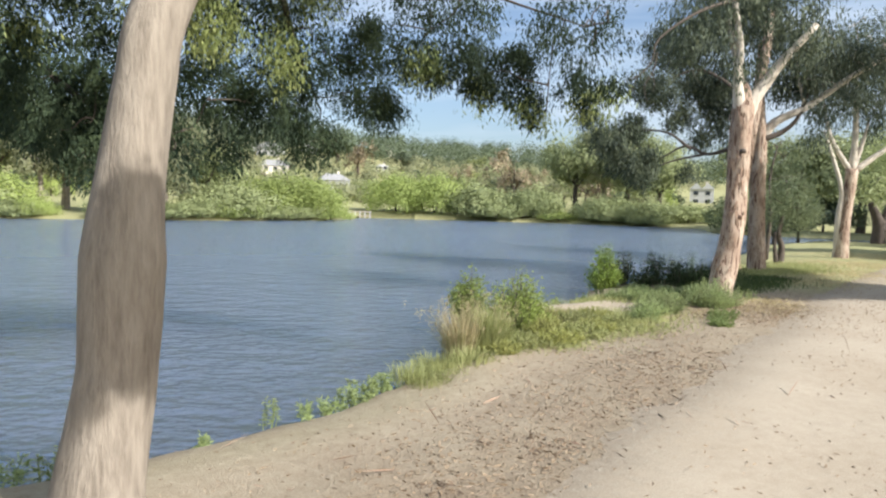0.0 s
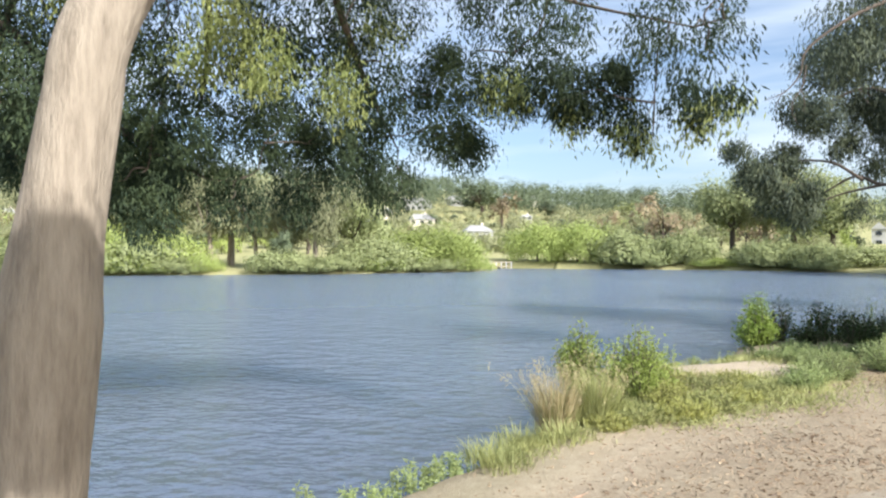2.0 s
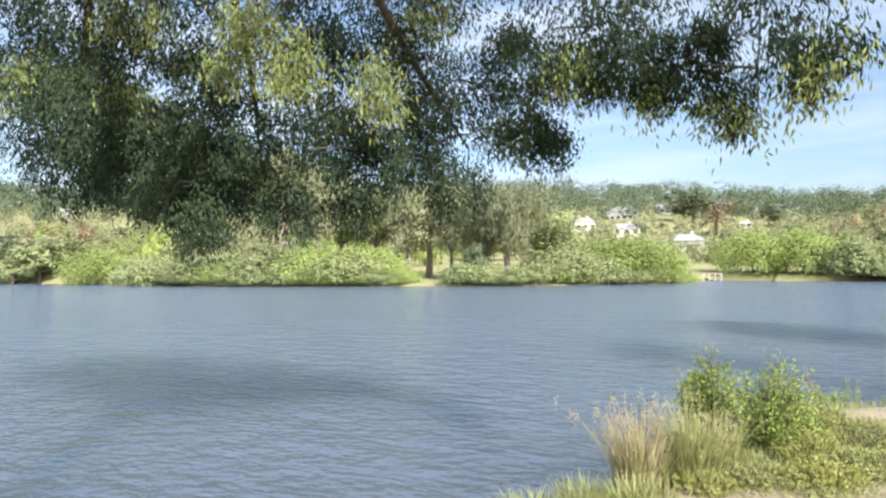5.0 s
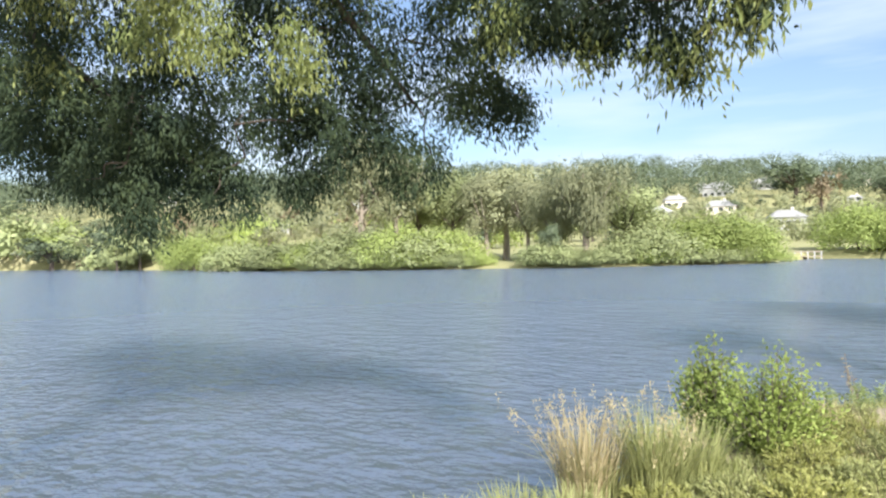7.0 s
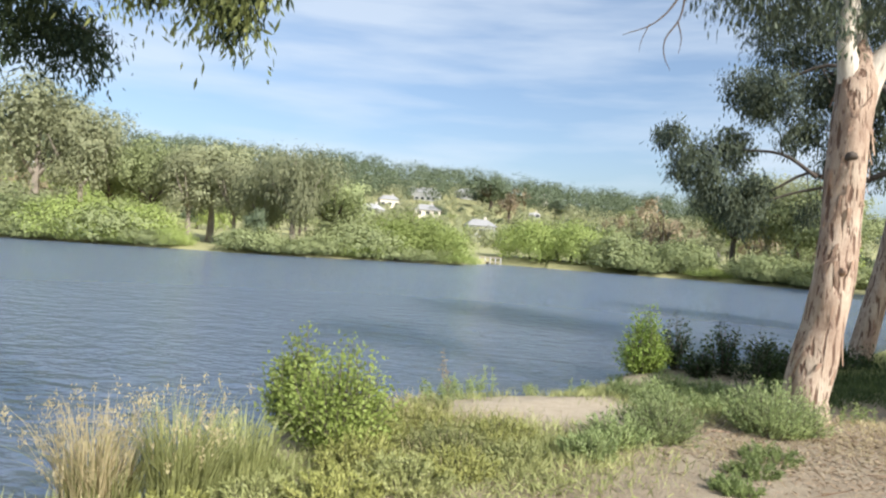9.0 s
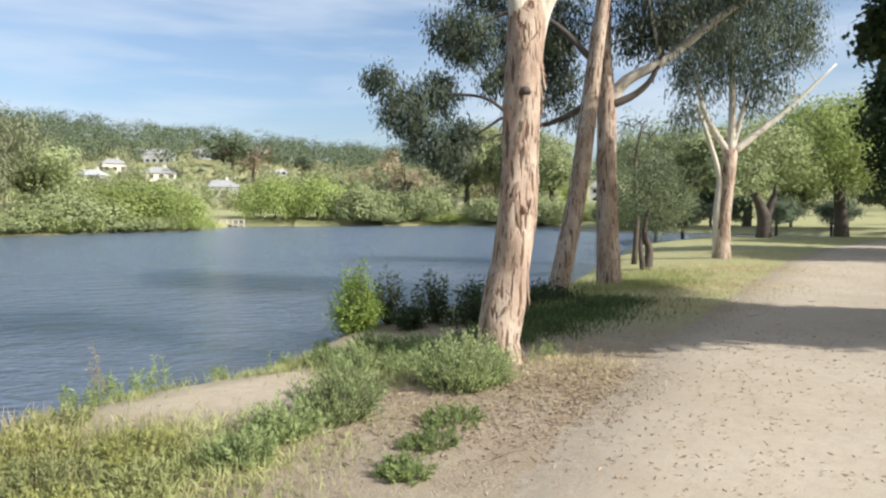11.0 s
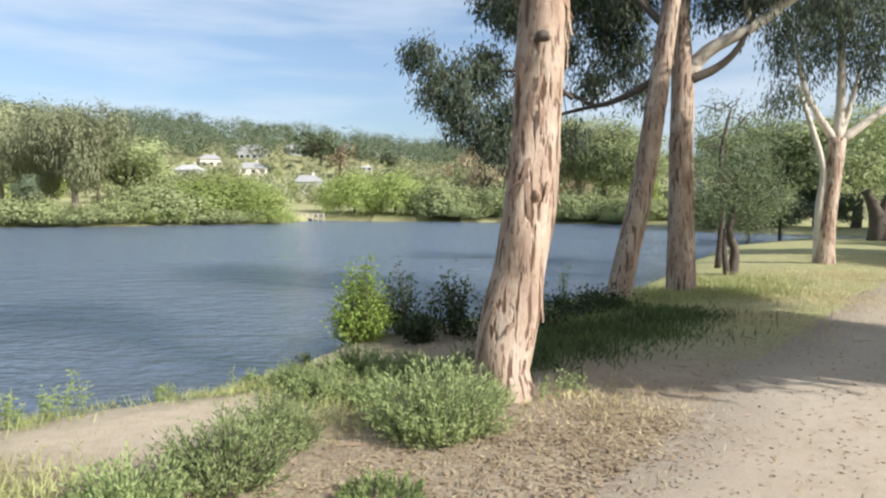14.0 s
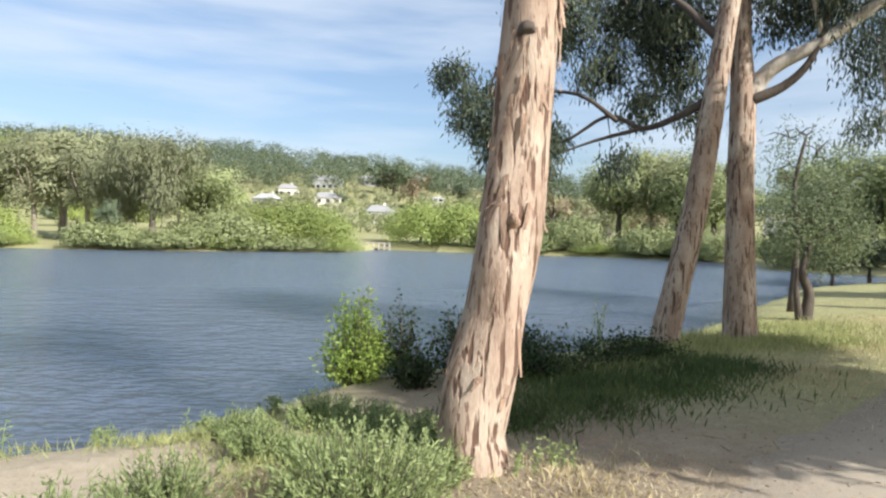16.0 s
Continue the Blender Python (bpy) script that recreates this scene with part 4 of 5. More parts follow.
# ---- shrubs, sprigs and grasses by the water ----
def leafy_shrub(label, x, y, h, w, leaf, n, size, top=0.35, seed=0, dz=0.0):
    """Upright leafy stems, widest near the middle."""
    t_ = thing("shrub", label, "shrub", (x, y, ground_z(x, y) - 0.03 + dz))
    st, P, D = [], [], []
    for k in range(max(6, int(n / 60))):
        a, f = RNG.uniform(0, 2 * np.pi), math.sqrt(RNG.uniform(0.02, 1))
        hh = h * (1 - (1 - top) * f ** 1.4) * RNG.uniform(0.6, 1.08)
        tip = np.array([math.cos(a) * f * w / 2, math.sin(a) * f * w / 2, hh])
        base_ = np.array([tip[0] * 0.25, tip[1] * 0.25, 0.0])
        mid_ = base_ * 0.4 + tip * 0.6 + RNG.normal(size=3) * 0.04
        st.append(tube([base_, mid_, tip], [0.008, 0.006, 0.002], 4, 0, 2))
        q = RNG.uniform(0.18, 1.0, 60)
        c = np.where(q[:, None] < 0.6, base_ + (mid_ - base_) * (q[:, None] / 0.6), mid_ + (tip - mid_) * ((q[:, None] - 0.6) / 0.4))
        P.append(c + RNG.normal(size=(60, 3)) * 0.045 * (0.5 + w))
        D.append(unit(RNG.normal(size=(60, 3)) * 0.8 + np.array([math.cos(a), math.sin(a), 0.7]) * 0.6))
    P, D = np.concatenate(P), np.concatenate(D)
    tagged(part("stemwork", mesh_of("stemwork", *tubes(st), M_TWIG), t_), kind="stuff")
    part("foliage", leaf_mesh("foliage", P, D, size[0] * RNG.uniform(0.6, 1.2, len(P)), size[1] * RNG.uniform(0.7, 1.2, len(P)), leaf, 0.06), t_)
    return t_


leafy_shrub("bright green leafy shrub at the water's edge", -0.86, 9.25, 1.2, 0.75, M_SHRUBLEAF, 4200, (0.056, 0.032), 0.4)
leafy_shrub("spreading bright green shrub among bank grass", -0.12, 8.5, 1.02, 1.1, M_SHRUBLEAF, 6000, (0.05, 0.028), 0.4)
leafy_shrub("upright lime-green shrub by the sandy spit", 3.03, 14.9, 1.42, 0.95, M_LIMELEAF, 5200, (0.06, 0.034), 0.25)
# Oak-leaf colour darkens these shrubs further, in place of deeper cast shade.
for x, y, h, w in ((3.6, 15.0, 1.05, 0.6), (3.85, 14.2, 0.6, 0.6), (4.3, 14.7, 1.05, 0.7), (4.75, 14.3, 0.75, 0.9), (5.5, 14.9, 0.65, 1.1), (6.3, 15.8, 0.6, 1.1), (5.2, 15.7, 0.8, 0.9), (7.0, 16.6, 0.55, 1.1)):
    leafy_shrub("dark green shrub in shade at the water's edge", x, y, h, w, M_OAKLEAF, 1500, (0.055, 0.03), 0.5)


def sprig_bush(label, x, y, h, w, n, leaf=None):
    """A low mound of feathery upright sprigs."""
    t_ = thing("sprig_bush", label, "shrub", (x, y, ground_z(x, y) - 0.02), "low bushes on the bank")
    a, f = RNG.uniform(0, 2 * np.pi, n), np.sqrt(RNG.uniform(0, 1, n))
    B0 = np.stack([np.cos(a) * f * w * 0.33, np.sin(a) * f * w * 0.33, 0 * a], 1)
    out = np.stack([np.cos(a) * f * 0.75, np.sin(a) * f * 0.75, 1.0 - 0.35 * f], 1) + RNG.normal(size=(n, 3)) * 0.16
    hh = h * RNG.uniform(0.45, 1.15, n) * (1.05 - 0.35 * f)
    k = 26
    q = np.tile(np.linspace(0.12, 1, k), n)
    P = np.repeat(B0, k, 0) + np.repeat(unit(out), k, 0) * (q * np.repeat(hh, k))[:, None] + RNG.normal(size=(n * k, 3)) * 0.008
    D = unit(np.repeat(unit(out), k, 0) * 0.9 + RNG.normal(size=(n * k, 3)) * 0.5)
    st = [tube([b_, b_ + o_ * h_ * 0.5, b_ + o_ * h_ * 0.95], [0.004, 0.003, 0.001], 3, 0, 1) for b_, o_, h_ in zip(B0, unit(out), hh)]
    tagged(part("stemwork", mesh_of("stemwork", *tubes(st), M_TWIG), t_), kind="stuff")
    part("foliage", leaf_mesh("foliage", P, D, RNG.uniform(0.03, 0.055, n * k), 0.012, leaf or M_SAGE), t_)
    return t_


SAGE = "grey-green feathery bush on the bank"
for x, y, h, w in ((4.02, 10.5, 0.55, 0.95), (4.3, 11.1, 0.36, 0.6), (3.7, 12.4, 0.3, 0.7), (3.2, 12.7, 0.32, 0.6), (2.35, 9.2, 0.34, 0.5), (2.75, 9.65, 0.48, 0.62), (2.9, 10.4, 0.42, 0.55), (3.0, 11.7, 0.34, 0.5), (2.6, 12.2, 0.26, 0.45), (3.5, 11.5, 0.24, 0.5), (4.1, 12.0, 0.3, 0.6), (2.1, 8.7, 0.24, 0.45)):
    sprig_bush(SAGE, x, y, h, w, int(60 + 330 * w * w))
for x, y, h, w in ((3.7, 9.3, 0.16, 0.6), (3.2, 8.3, 0.13, 0.45), (3.45, 8.8, 0.15, 0.5)):
    sprig_bush("low dark green creeping herb", x, y, h, w, 55, M_HERB)


def blades(label, name, x, y, h, w, n, material, lean=0.35, width=0.007, heads=0):
    """A tuft of bending grass blades, some with seed heads."""
    t_ = thing(name, label, "grass", (x, y, ground_z(x, y) - 0.02), "grass tufts on the bank")
    a, f = RNG.uniform(0, 2 * np.pi, n), np.sqrt(RNG.uniform(0, 1, n))
    B0 = np.stack([np.cos(a) * f * w / 2, np.sin(a) * f * w / 2, 0 * a], 1)
    out = np.stack([np.cos(a), np.sin(a), 0 * a], 1) + RNG.normal(size=(n, 3)) * [0.5, 0.5, 0]
    hh = (h * RNG.uniform(0.5, 1.1, n))[:, None]
    le = lean * RNG.uniform(0.3, 1.2, n)[:, None]
    sd = unit(np.cross(out, [0, 0, 1.0]) + RNG.normal(size=(n, 3)) * 0.3) * width / 2
    rows_ = []
    for q in (0.0, 0.4, 0.75):
        c = B0 + out * le * hh * q ** 2 + np.array([0, 0, 1.0]) * hh * (q - 0.25 * le * q * q)
        rows_ += [c - sd * (1.1 - q * 0.5), c + sd * (1.1 - q * 0.5)]
    tip = B0 + out * le * hh + np.array([0, 0, 1.0]) * hh * (1 - 0.3 * le)
    V = np.stack(rows_ + [tip], 1).reshape(-1, 3)
    b = np.arange(n)[:, None] * 7
    F = [tuple(r) for r in np.concatenate([b + [0, 1, 3, 2], b + [2, 3, 5, 4]]).tolist()] + [tuple(r) for r in (b + [4, 5, 6]).tolist()]
    tagged(part("turf", mesh_of("turf", V, F, material), t_), kind="stuff")
    if heads:
        pick = RNG.permutation(n)[:heads]
        P = np.repeat(tip[pick], 14, 0) + RNG.normal(size=(heads * 14, 3)) * [0.012, 0.012, 0.035]
        D = unit(RNG.normal(size=(heads * 14, 3)) * 0.5 + np.array([0, 0, 0.8]))
        tagged(part("seed_plume", leaf_mesh("seed_plume", P, D, 0.03, 0.008, M_STRAW), t_, "pale dry seed heads"), kind="stuff")
    return t_


blades("tall dry reed grass with pale seed heads", "reed_grass", -1.15, 6.65, 0.8, 0.45, 420, M_STRAW, 0.35, 0.006, 90)
blades("tall dry reed grass with pale seed heads", "reed_grass", -0.72, 6.95, 0.82, 0.45, 360, M_GRASS, 0.35, 0.006, 70)
for x, y, h, w, n in ((-1.1, 6.7, 0.55, 0.45, 420), (-0.7, 7.0, 0.6, 0.45, 420), (-0.6, 7.6, 0.6, 0.5, 420), (-1.5, 6.1, 0.28, 0.5, 300), (-1.75, 5.5, 0.28, 0.5, 300), (-1.55, 5.2, 0.2, 0.5, 200), (-0.9, 7.9, 0.4, 0.5, 300), (-1.0, 6.1, 0.22, 0.6, 240)):
    blades("yellow-green grass tuft on the bank", "grass_tuft", x, y, h, w, n, M_GRASS, 0.5, 0.008)
for x, y, h, w, n in ((-0.55, 6.6, 0.16, 0.6, 90), (-0.1, 7.0, 0.2, 0.7, 130), (0.35, 7.2, 0.22, 0.8, 150), (0.75, 7.6, 0.24, 0.8, 150), (0.3, 7.9, 0.3, 0.8, 170), (1.1, 8.0, 0.22, 0.7, 130), (0.9, 8.5, 0.26, 0.9, 150), (0.2, 8.6, 0.3, 0.8, 150), (1.5, 8.4, 0.2, 0.6, 110), (0.5, 9.2, 0.26, 0.9, 150), (1.3, 9.0, 0.22, 0.8, 130), (-0.1, 9.4, 0.28, 0.7, 130), (0.3, 10.1, 0.22, 0.7, 110)):
    sprig_bush("low yellow-green clover and weeds on the bank", x, y, h, w, n, M_CLOVER if (x + y) % 0.5 < 0.33 else M_GRASS)
for x, y, h, w, n in ((0.2, 8.7, 0.26, 0.8, 200), (0.6, 9.3, 0.24, 0.8, 200), (1.2, 9.6, 0.18, 0.8, 150), (0.1, 9.8, 0.28, 0.7, 220), (0.9, 8.3, 0.2, 0.8, 160)):
    blades("dry yellow-green grass on the bank", "grass_tuft", x, y, h, w, n, M_GRASS if RNG.random() < 0.5 else M_STRAW, 0.5, 0.007)


def weed(label, x, y, h, n_stems, leaf):
    t_ = thing("weed", label, "weed", (x, y, max(ground_z(x, y), WATER_Z) - 0.02))
    st, P, D = [], [], []
    for _ in range(n_stems):
        a = RNG.uniform(0, 2 * np.pi)
        lean_ = RNG.uniform(0.05, 0.3)
        b0 = RNG.normal(size=3) * [0.06, 0.06, 0]
        hh = h * RNG.uniform(0.6, 1.05)
        tip = b0 + np.array([math.cos(a) * lean_ * hh, math.sin(a) * lean_ * hh, hh])
        st.append(tube([b0, (b0 + tip) / 2 + RNG.normal(size=3) * 0.01, tip], [0.005, 0.004, 0.002], 4, 0, 2))
        q = RNG.uniform(0.2, 1, 26)[:, None]
        P.append(b0 + (tip - b0) * q + RNG.normal(size=(26, 3)) * 0.012)
        D.append(RNG.normal(size=(26, 3)) * [1, 1, 0.4] + [0, 0, 0.3])
    P, D = np.concatenate(P), np.concatenate(D)
    tagged(part("stemwork", mesh_of("stemwork", *tubes(st), leaf), t_), kind="stuff")
    part("foliage", leaf_mesh("foliage", P, D, RNG.uniform(0.03, 0.065, len(P)), 0.018, leaf, 0.05), t_)
    return t_


weed("tall drooping dock weed with brown seeds", 0.25, 11.3, 0.66, 3, M_RUST)
for x, y, h, n in ((0.4, 11.35, 0.34, 9), (0.62, 11.6, 0.3, 9), (0.8, 11.7, 0.5, 3), (0.1, 11.0, 0.34, 8), (0.3, 11.0, 0.3, 8), (1.3, 12.3, 0.2, 8), (2.0, 12.8, 0.22, 9), (2.5, 13.3, 0.25, 8), (6.45, 17.6, 0.8, 7),
                   (-3.05, 3.95, 0.3, 5), (-2.8, 4.3, 0.2, 8), (-2.6, 4.5, 0.24, 12), (-2.4, 4.7, 0.28, 12), (-2.25, 4.9, 0.28, 12), (-2.1, 5.15, 0.24, 10), (-4.5, 2.85, 0.28, 10), (-4.8, 2.75, 0.25, 8), (-3.6, 3.55, 0.15, 6), (-2.05, 5.3, 0.25, 8), (4.95, 11.25, 0.3, 3), (5.25, 11.5, 0.3, 4)):
    weed("small green weed at the water's edge" if y < 18 and x < 4 else "small grey-green weed beside a trunk", x, y, h, n, M_SAGE)


def scatter(name, label, category, n, place, length, width, material, upright=0.9, jitter=0.5, lift=0.004):
    """Many small blades or flakes over a stretch of ground, as one object."""
    xy = place(n)
    z = land(xy[:, 0], xy[:, 1])
    ok = shore_distance(xy[:, 0], xy[:, 1]) > 0.02
    P = np.c_[xy, z + lift][ok]
    D = RNG.normal(size=P.shape) * [1, 1, 0.15] * jitter + [0, 0, upright]
    return tagged(new(name, leaf_mesh(name, P, D, length * RNG.uniform(0.5, 1.3, len(P)), width * RNG.uniform(0.6, 1.3, len(P)), material)), label, category, kind="stuff")


def patches(*areas):
    """Points in round patches (x, y, r, share)."""
    A = np.array(areas, float)
    def place(n):
        k = RNG.choice(len(A), n, p=A[:, 3] / A[:, 3].sum())
        return A[k, :2] + RNG.normal(size=(n, 2)) * A[k, 2:3] * 0.55
    return place


scatter("grass", "green grass and clover along the bank", "grass", 11000, patches((0.4, 8.9, 0.9, 2), (1.2, 9.4, 0.8, 1), (-0.5, 7.6, 0.5, 2), (-1.5, 6.0, 0.35, 1), (0.4, 11.6, 0.7, 1), (2.2, 12.5, 0.8, 2), (3.4, 11.5, 0.9, 2), (1.9, 8.8, 0.9, 2)), 0.13, 0.009, M_GRASS)
scatter("grass", "yellow-green clover and grass on the bank", "grass", 9000, patches((0.5, 7.9, 0.7, 3), (1.3, 8.3, 0.8, 3), (0.8, 9.0, 0.9, 3), (1.9, 9.0, 0.6, 2), (0.2, 7.2, 0.6, 2), (1.7, 7.9, 0.5, 1)), 0.085, 0.012, M_GRASS, 0.6, 0.8)
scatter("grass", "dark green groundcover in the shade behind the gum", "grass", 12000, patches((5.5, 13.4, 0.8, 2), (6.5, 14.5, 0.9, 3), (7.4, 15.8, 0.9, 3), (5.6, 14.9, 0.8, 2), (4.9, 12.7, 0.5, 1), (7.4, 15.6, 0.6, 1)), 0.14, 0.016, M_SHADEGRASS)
scatter("grass", "short yellow-green grass at the lip of the bank", "grass", 3200, patches((-1.5, 5.6, 0.3, 2), (-1.05, 6.2, 0.3, 2), (-0.5, 6.7, 0.35, 2), (0.3, 7.0, 0.3, 2), (0.95, 7.5, 0.35, 2), (1.5, 8.0, 0.35, 1)), 0.08, 0.01, M_GRASS, 0.8, 0.7)
scatter("grass", "long green grass round the trunks", "grass", 12000, patches((9.2, 18.6, 1.3, 3), (7.6, 17.8, 1.0, 2), (11, 20.8, 1.5, 2), (10.3, 18.9, 1.0, 2), (6.2, 15.6, 0.9, 1)), 0.17, 0.011, M_GRASS)
scatter("grass", "short dry lawn beside the path", "grass", 22000, patches((8.6, 15.3, 1.6, 2), (11, 18, 2, 3), (14, 21.5, 2.2, 3), (18, 26.5, 3, 2), (5.4, 11.2, 0.6, 0.4), (18.5, 18, 2.5, 1)), 0.075, 0.009, M_STRAW)
scatter("grass", "dry grass patches under the gum", "grass", 4200, patches((3.3, 10.8, 0.5, 2), (3.5, 9.6, 0.5, 1), (4.8, 10.2, 0.9, 2), (5.6, 10.6, 0.6, 1)), 0.06, 0.006, M_STRAW, 0.4, 0.9)


def bank_places(n):
    s_ = RNG.uniform(20, 60, n)
    return np.c_[np.interp(s_, seg_l, pl[:, 0]), np.interp(s_, seg_l, pl[:, 1])] + np.array([[-0.8, 0.6]]) * RNG.normal(1.3, 1.3, n)[:, None]


scatter("leaf_litter", "dry brown fallen leaves and bark chips", "leaf litter", 9000, bank_places, 0.034, 0.011, M_LITTER, 0.05, 1.0)
scatter("leaf_litter", "dry bark and leaves heaped under the gum", "leaf litter", 8500, patches((4.5, 10.3, 1.2, 3), (4.9, 9.2, 0.9, 3), (5.6, 10.2, 0.8, 2), (3.6, 9.3, 0.8, 2), (0.2, 4.2, 1.6, 3), (-1.2, 2.6, 1.2, 2), (1.5, 6.0, 1.4, 3)), 0.055, 0.014, M_LITTER, 0.1, 1.0)
scatter("leaf_litter", "scattered leaves and twigs on the pale path", "leaf litter", 2600, patches((5.5, 8.0, 1.6, 3), (7.0, 10.2, 1.4, 3), (3.6, 5.4, 1.4, 1), (0.5, 0.6, 1.6, 2), (8.6, 11.8, 1.6, 2), (1.8, 2.2, 1.4, 1)), 0.045, 0.012, M_LITTER, 0.06, 1.0, 0.024)
scatter("bark_litter", "dark brown bark scraps lying on the bare bank", "bark litter", 600, patches((-0.6, 2.9, 0.3, 2), (-1.4, 2.0, 0.25, 1), (0.6, 3.9, 0.35, 2), (-0.3, 4.3, 0.4, 1), (1.6, 5.4, 0.4, 2), (0.9, 5.6, 0.5, 1), (2.9, 7.4, 0.5, 1), (4.6, 10.3, 0.6, 2), (5.2, 10.8, 0.4, 1)), 0.07, 0.015, M_BARKBIT, 0.12, 1.0)
scatter("sticks", "thin fallen sticks on the ground", "sticks", 320, bank_places, 0.3, 0.014, M_PEEL, 0.02, 1.0)


# ---- the far shore ----
def far_tree(name, label, h, w, leaf, kind="round", n=1500, size=(0.55, 0.3), bark=None):
    """A tree h high and w wide at the origin: trunk, limbs and a crown of many leaf clumps."""
    t_ = thing(name, label, "tree", group="trees across the lake")
    r = w / 2
    if kind == "bush":
        blobs = []
        for k in range(16):
            a, q = k * 2.4, math.sqrt((k + 0.3) / 16) * 0.72
            blobs.append((math.cos(a) * q * r, math.sin(a) * q * r, h * (0.62 - 0.36 * q) * RNG.uniform(0.85, 1.1), r * RNG.uniform(0.28, 0.42), h * 0.36 * (1 - 0.3 * q)))
    elif kind == "pine":
        blobs = [(0, 0, h * f, r * (1.1 - f), h * 0.12) for f in np.linspace(0.3, 0.95, 7)]
    else:
        blobs = [(RNG.uniform(-0.6, 0.6) * r, RNG.uniform(-0.6, 0.6) * r, h * RNG.uniform(0.42, 0.86), r * RNG.uniform(0.3, 0.5), h * RNG.uniform(0.1, 0.18)) for _ in range(13)]
    bark = bark or M_TWIG
    part("trunk", mesh_of("trunk", *tube([(0, 0, -0.6), (0.1, 0, h * 0.25), (-0.1, 0.1, h * 0.5), (0, 0, h * 0.8)], [h * 0.028, h * 0.022, h * 0.014, h * 0.005], 7, 0.06), bark), t_)
    if kind != "bush":
        for _ in range(4):
            a = RNG.uniform(0, 6.28)
            part("limb", mesh_of("limb", *tube([(0, 0, h * 0.32), (math.cos(a) * r * 0.35, math.sin(a) * r * 0.35, h * 0.5), (math.cos(a) * r * 0.6, math.sin(a) * r * 0.6, h * 0.68)], [h * 0.013, h * 0.009, h * 0.003], 5), bark), t_)
    area = sum(math.pi * b[3] * b[4] for b in blobs)
    C, O = in_blobs(blobs, n / 12 / area, 0.5)
    droop, hang = {"weep": (0.85, h * 0.16), "bush": (0.3, 0.5), "pine": (0.2, 0.2)}.get(kind, (0.45, h * 0.05))
    P, D, L, W = sprays(C, O, 12, 0.035 * w, droop, size[0], size[1], hang)
    P[:, 2] = np.maximum(P[:, 2], RNG.uniform(0.05, 0.5, len(P)))
    O = np.repeat(O, 12, 0) + [0, 0, 0.25]
    D = D - O * (D * O).sum(1, keepdims=True) * 0.8
    part("crown", leaf_mesh("crown", P, D, L, W, leaf, 0.0, O), t_)
    return t_


def far_set(n, q):
    """One of each kind of far tree, with n leaf clumps of about q metres."""
    return {
        "willow": (far_tree("willow", "rounded bright green willow on the far bank", 6, 10, M_WILLOW, "bush", int(n * 1.2), (q, q * 0.42)), 6, 10),
        "bush": (far_tree("bush", "low green bush on the far bank", 4, 7, M_OLIVE, "bush", n, (q * 0.9, q * 0.45)), 4, 7),
        "gum": (far_tree("gum_tree", "olive gum tree across the lake", 12, 9, M_FARGUM, "round", n, (q * 1.2, q * 0.5), M_SMOOTHBARK), 12, 9),
        "leafy": (far_tree("leafy_tree", "full green tree across the lake", 11, 9.5, M_OLIVE, "round", n, (q * 1.1, q * 0.55)), 11, 9.5),
        "weeping": (far_tree("weeping_tree", "tall weeping tree trailing to the far bank", 12, 9.5, M_FARGUM, "weep", int(n * 1.3), (q * 1.6, q * 0.4), M_SMOOTHBARK), 12, 9.5),
        "pine": (far_tree("pine_tree", "dark conifer across the lake", 12, 6, M_PINE_HAZED, "pine", int(n * 0.6), (q * 1.2, q * 0.5)), 12, 6),
        "dark": (far_tree("leafy_tree", "dark green tree across the lake", 10, 8, M_PINE_HAZED, "round", n, (q * 1.1, q * 0.55)), 10, 8),
        "mauve": (far_tree("blossom_tree", "greyish mauve tree on the hillside", 8, 9, M_MAUVE, "round", int(n * 0.7), (q, q * 0.5)), 8, 9),
        "rust": (far_tree("bronze_tree", "bronze-leaved tree on the hillside", 10, 8, M_RUST, "round", int(n * 0.7), (q, q * 0.5)), 10, 8),
    }


SHORE_SET, SLOPE_SET = far_set(7600, 0.33), far_set(1300, 0.64)
used_far = set()


def plant(kind, az, d, h, w):
    far_off = d > 112
    ob, h0, w0 = (SLOPE_SET if far_off else SHORE_SET)[kind]
    x, y = polar(az, d)
    h, w = h * 1.08, w * 1.15
    m = Matrix.Translation((x, y, max(ground_z(x, y), WATER_Z) - 0.1)) @ Matrix.Rotation(RNG.uniform(0, 6.28), 4, "Z") @ Matrix.Diagonal((w / w0, w / w0, h / h0, 1))
    if (kind, far_off) in used_far:
        return copy_thing(ob, m)
    used_far.add((kind, far_off))
    ob.matrix_basis = m
    return ob


# along the water: kind, azimuth, distance, height, width
for row in (("bush", -63, 128, 5, 9), ("leafy", -61, 120, 8, 9), ("willow", -57, 107, 6, 12), ("bush", -53.5, 95, 4.5, 9), ("bush", -50, 90, 3, 7), ("willow", -47.5, 89, 3.6, 7), ("bush", -44, 86, 4.4, 8), ("gum", -40.6, 96, 16, 11),
            ("gum", -43.5, 100, 13, 10), ("willow", -41.4, 82, 4.6, 8), ("bush", -38.6, 81, 3.6, 7.5), ("willow", -36.6, 83, 4.8, 8), ("leafy", -35.6, 98, 13, 12), ("leafy", -38.5, 104, 10, 10), ("gum", -31.2, 92, 9, 9)):
    plant(*row)
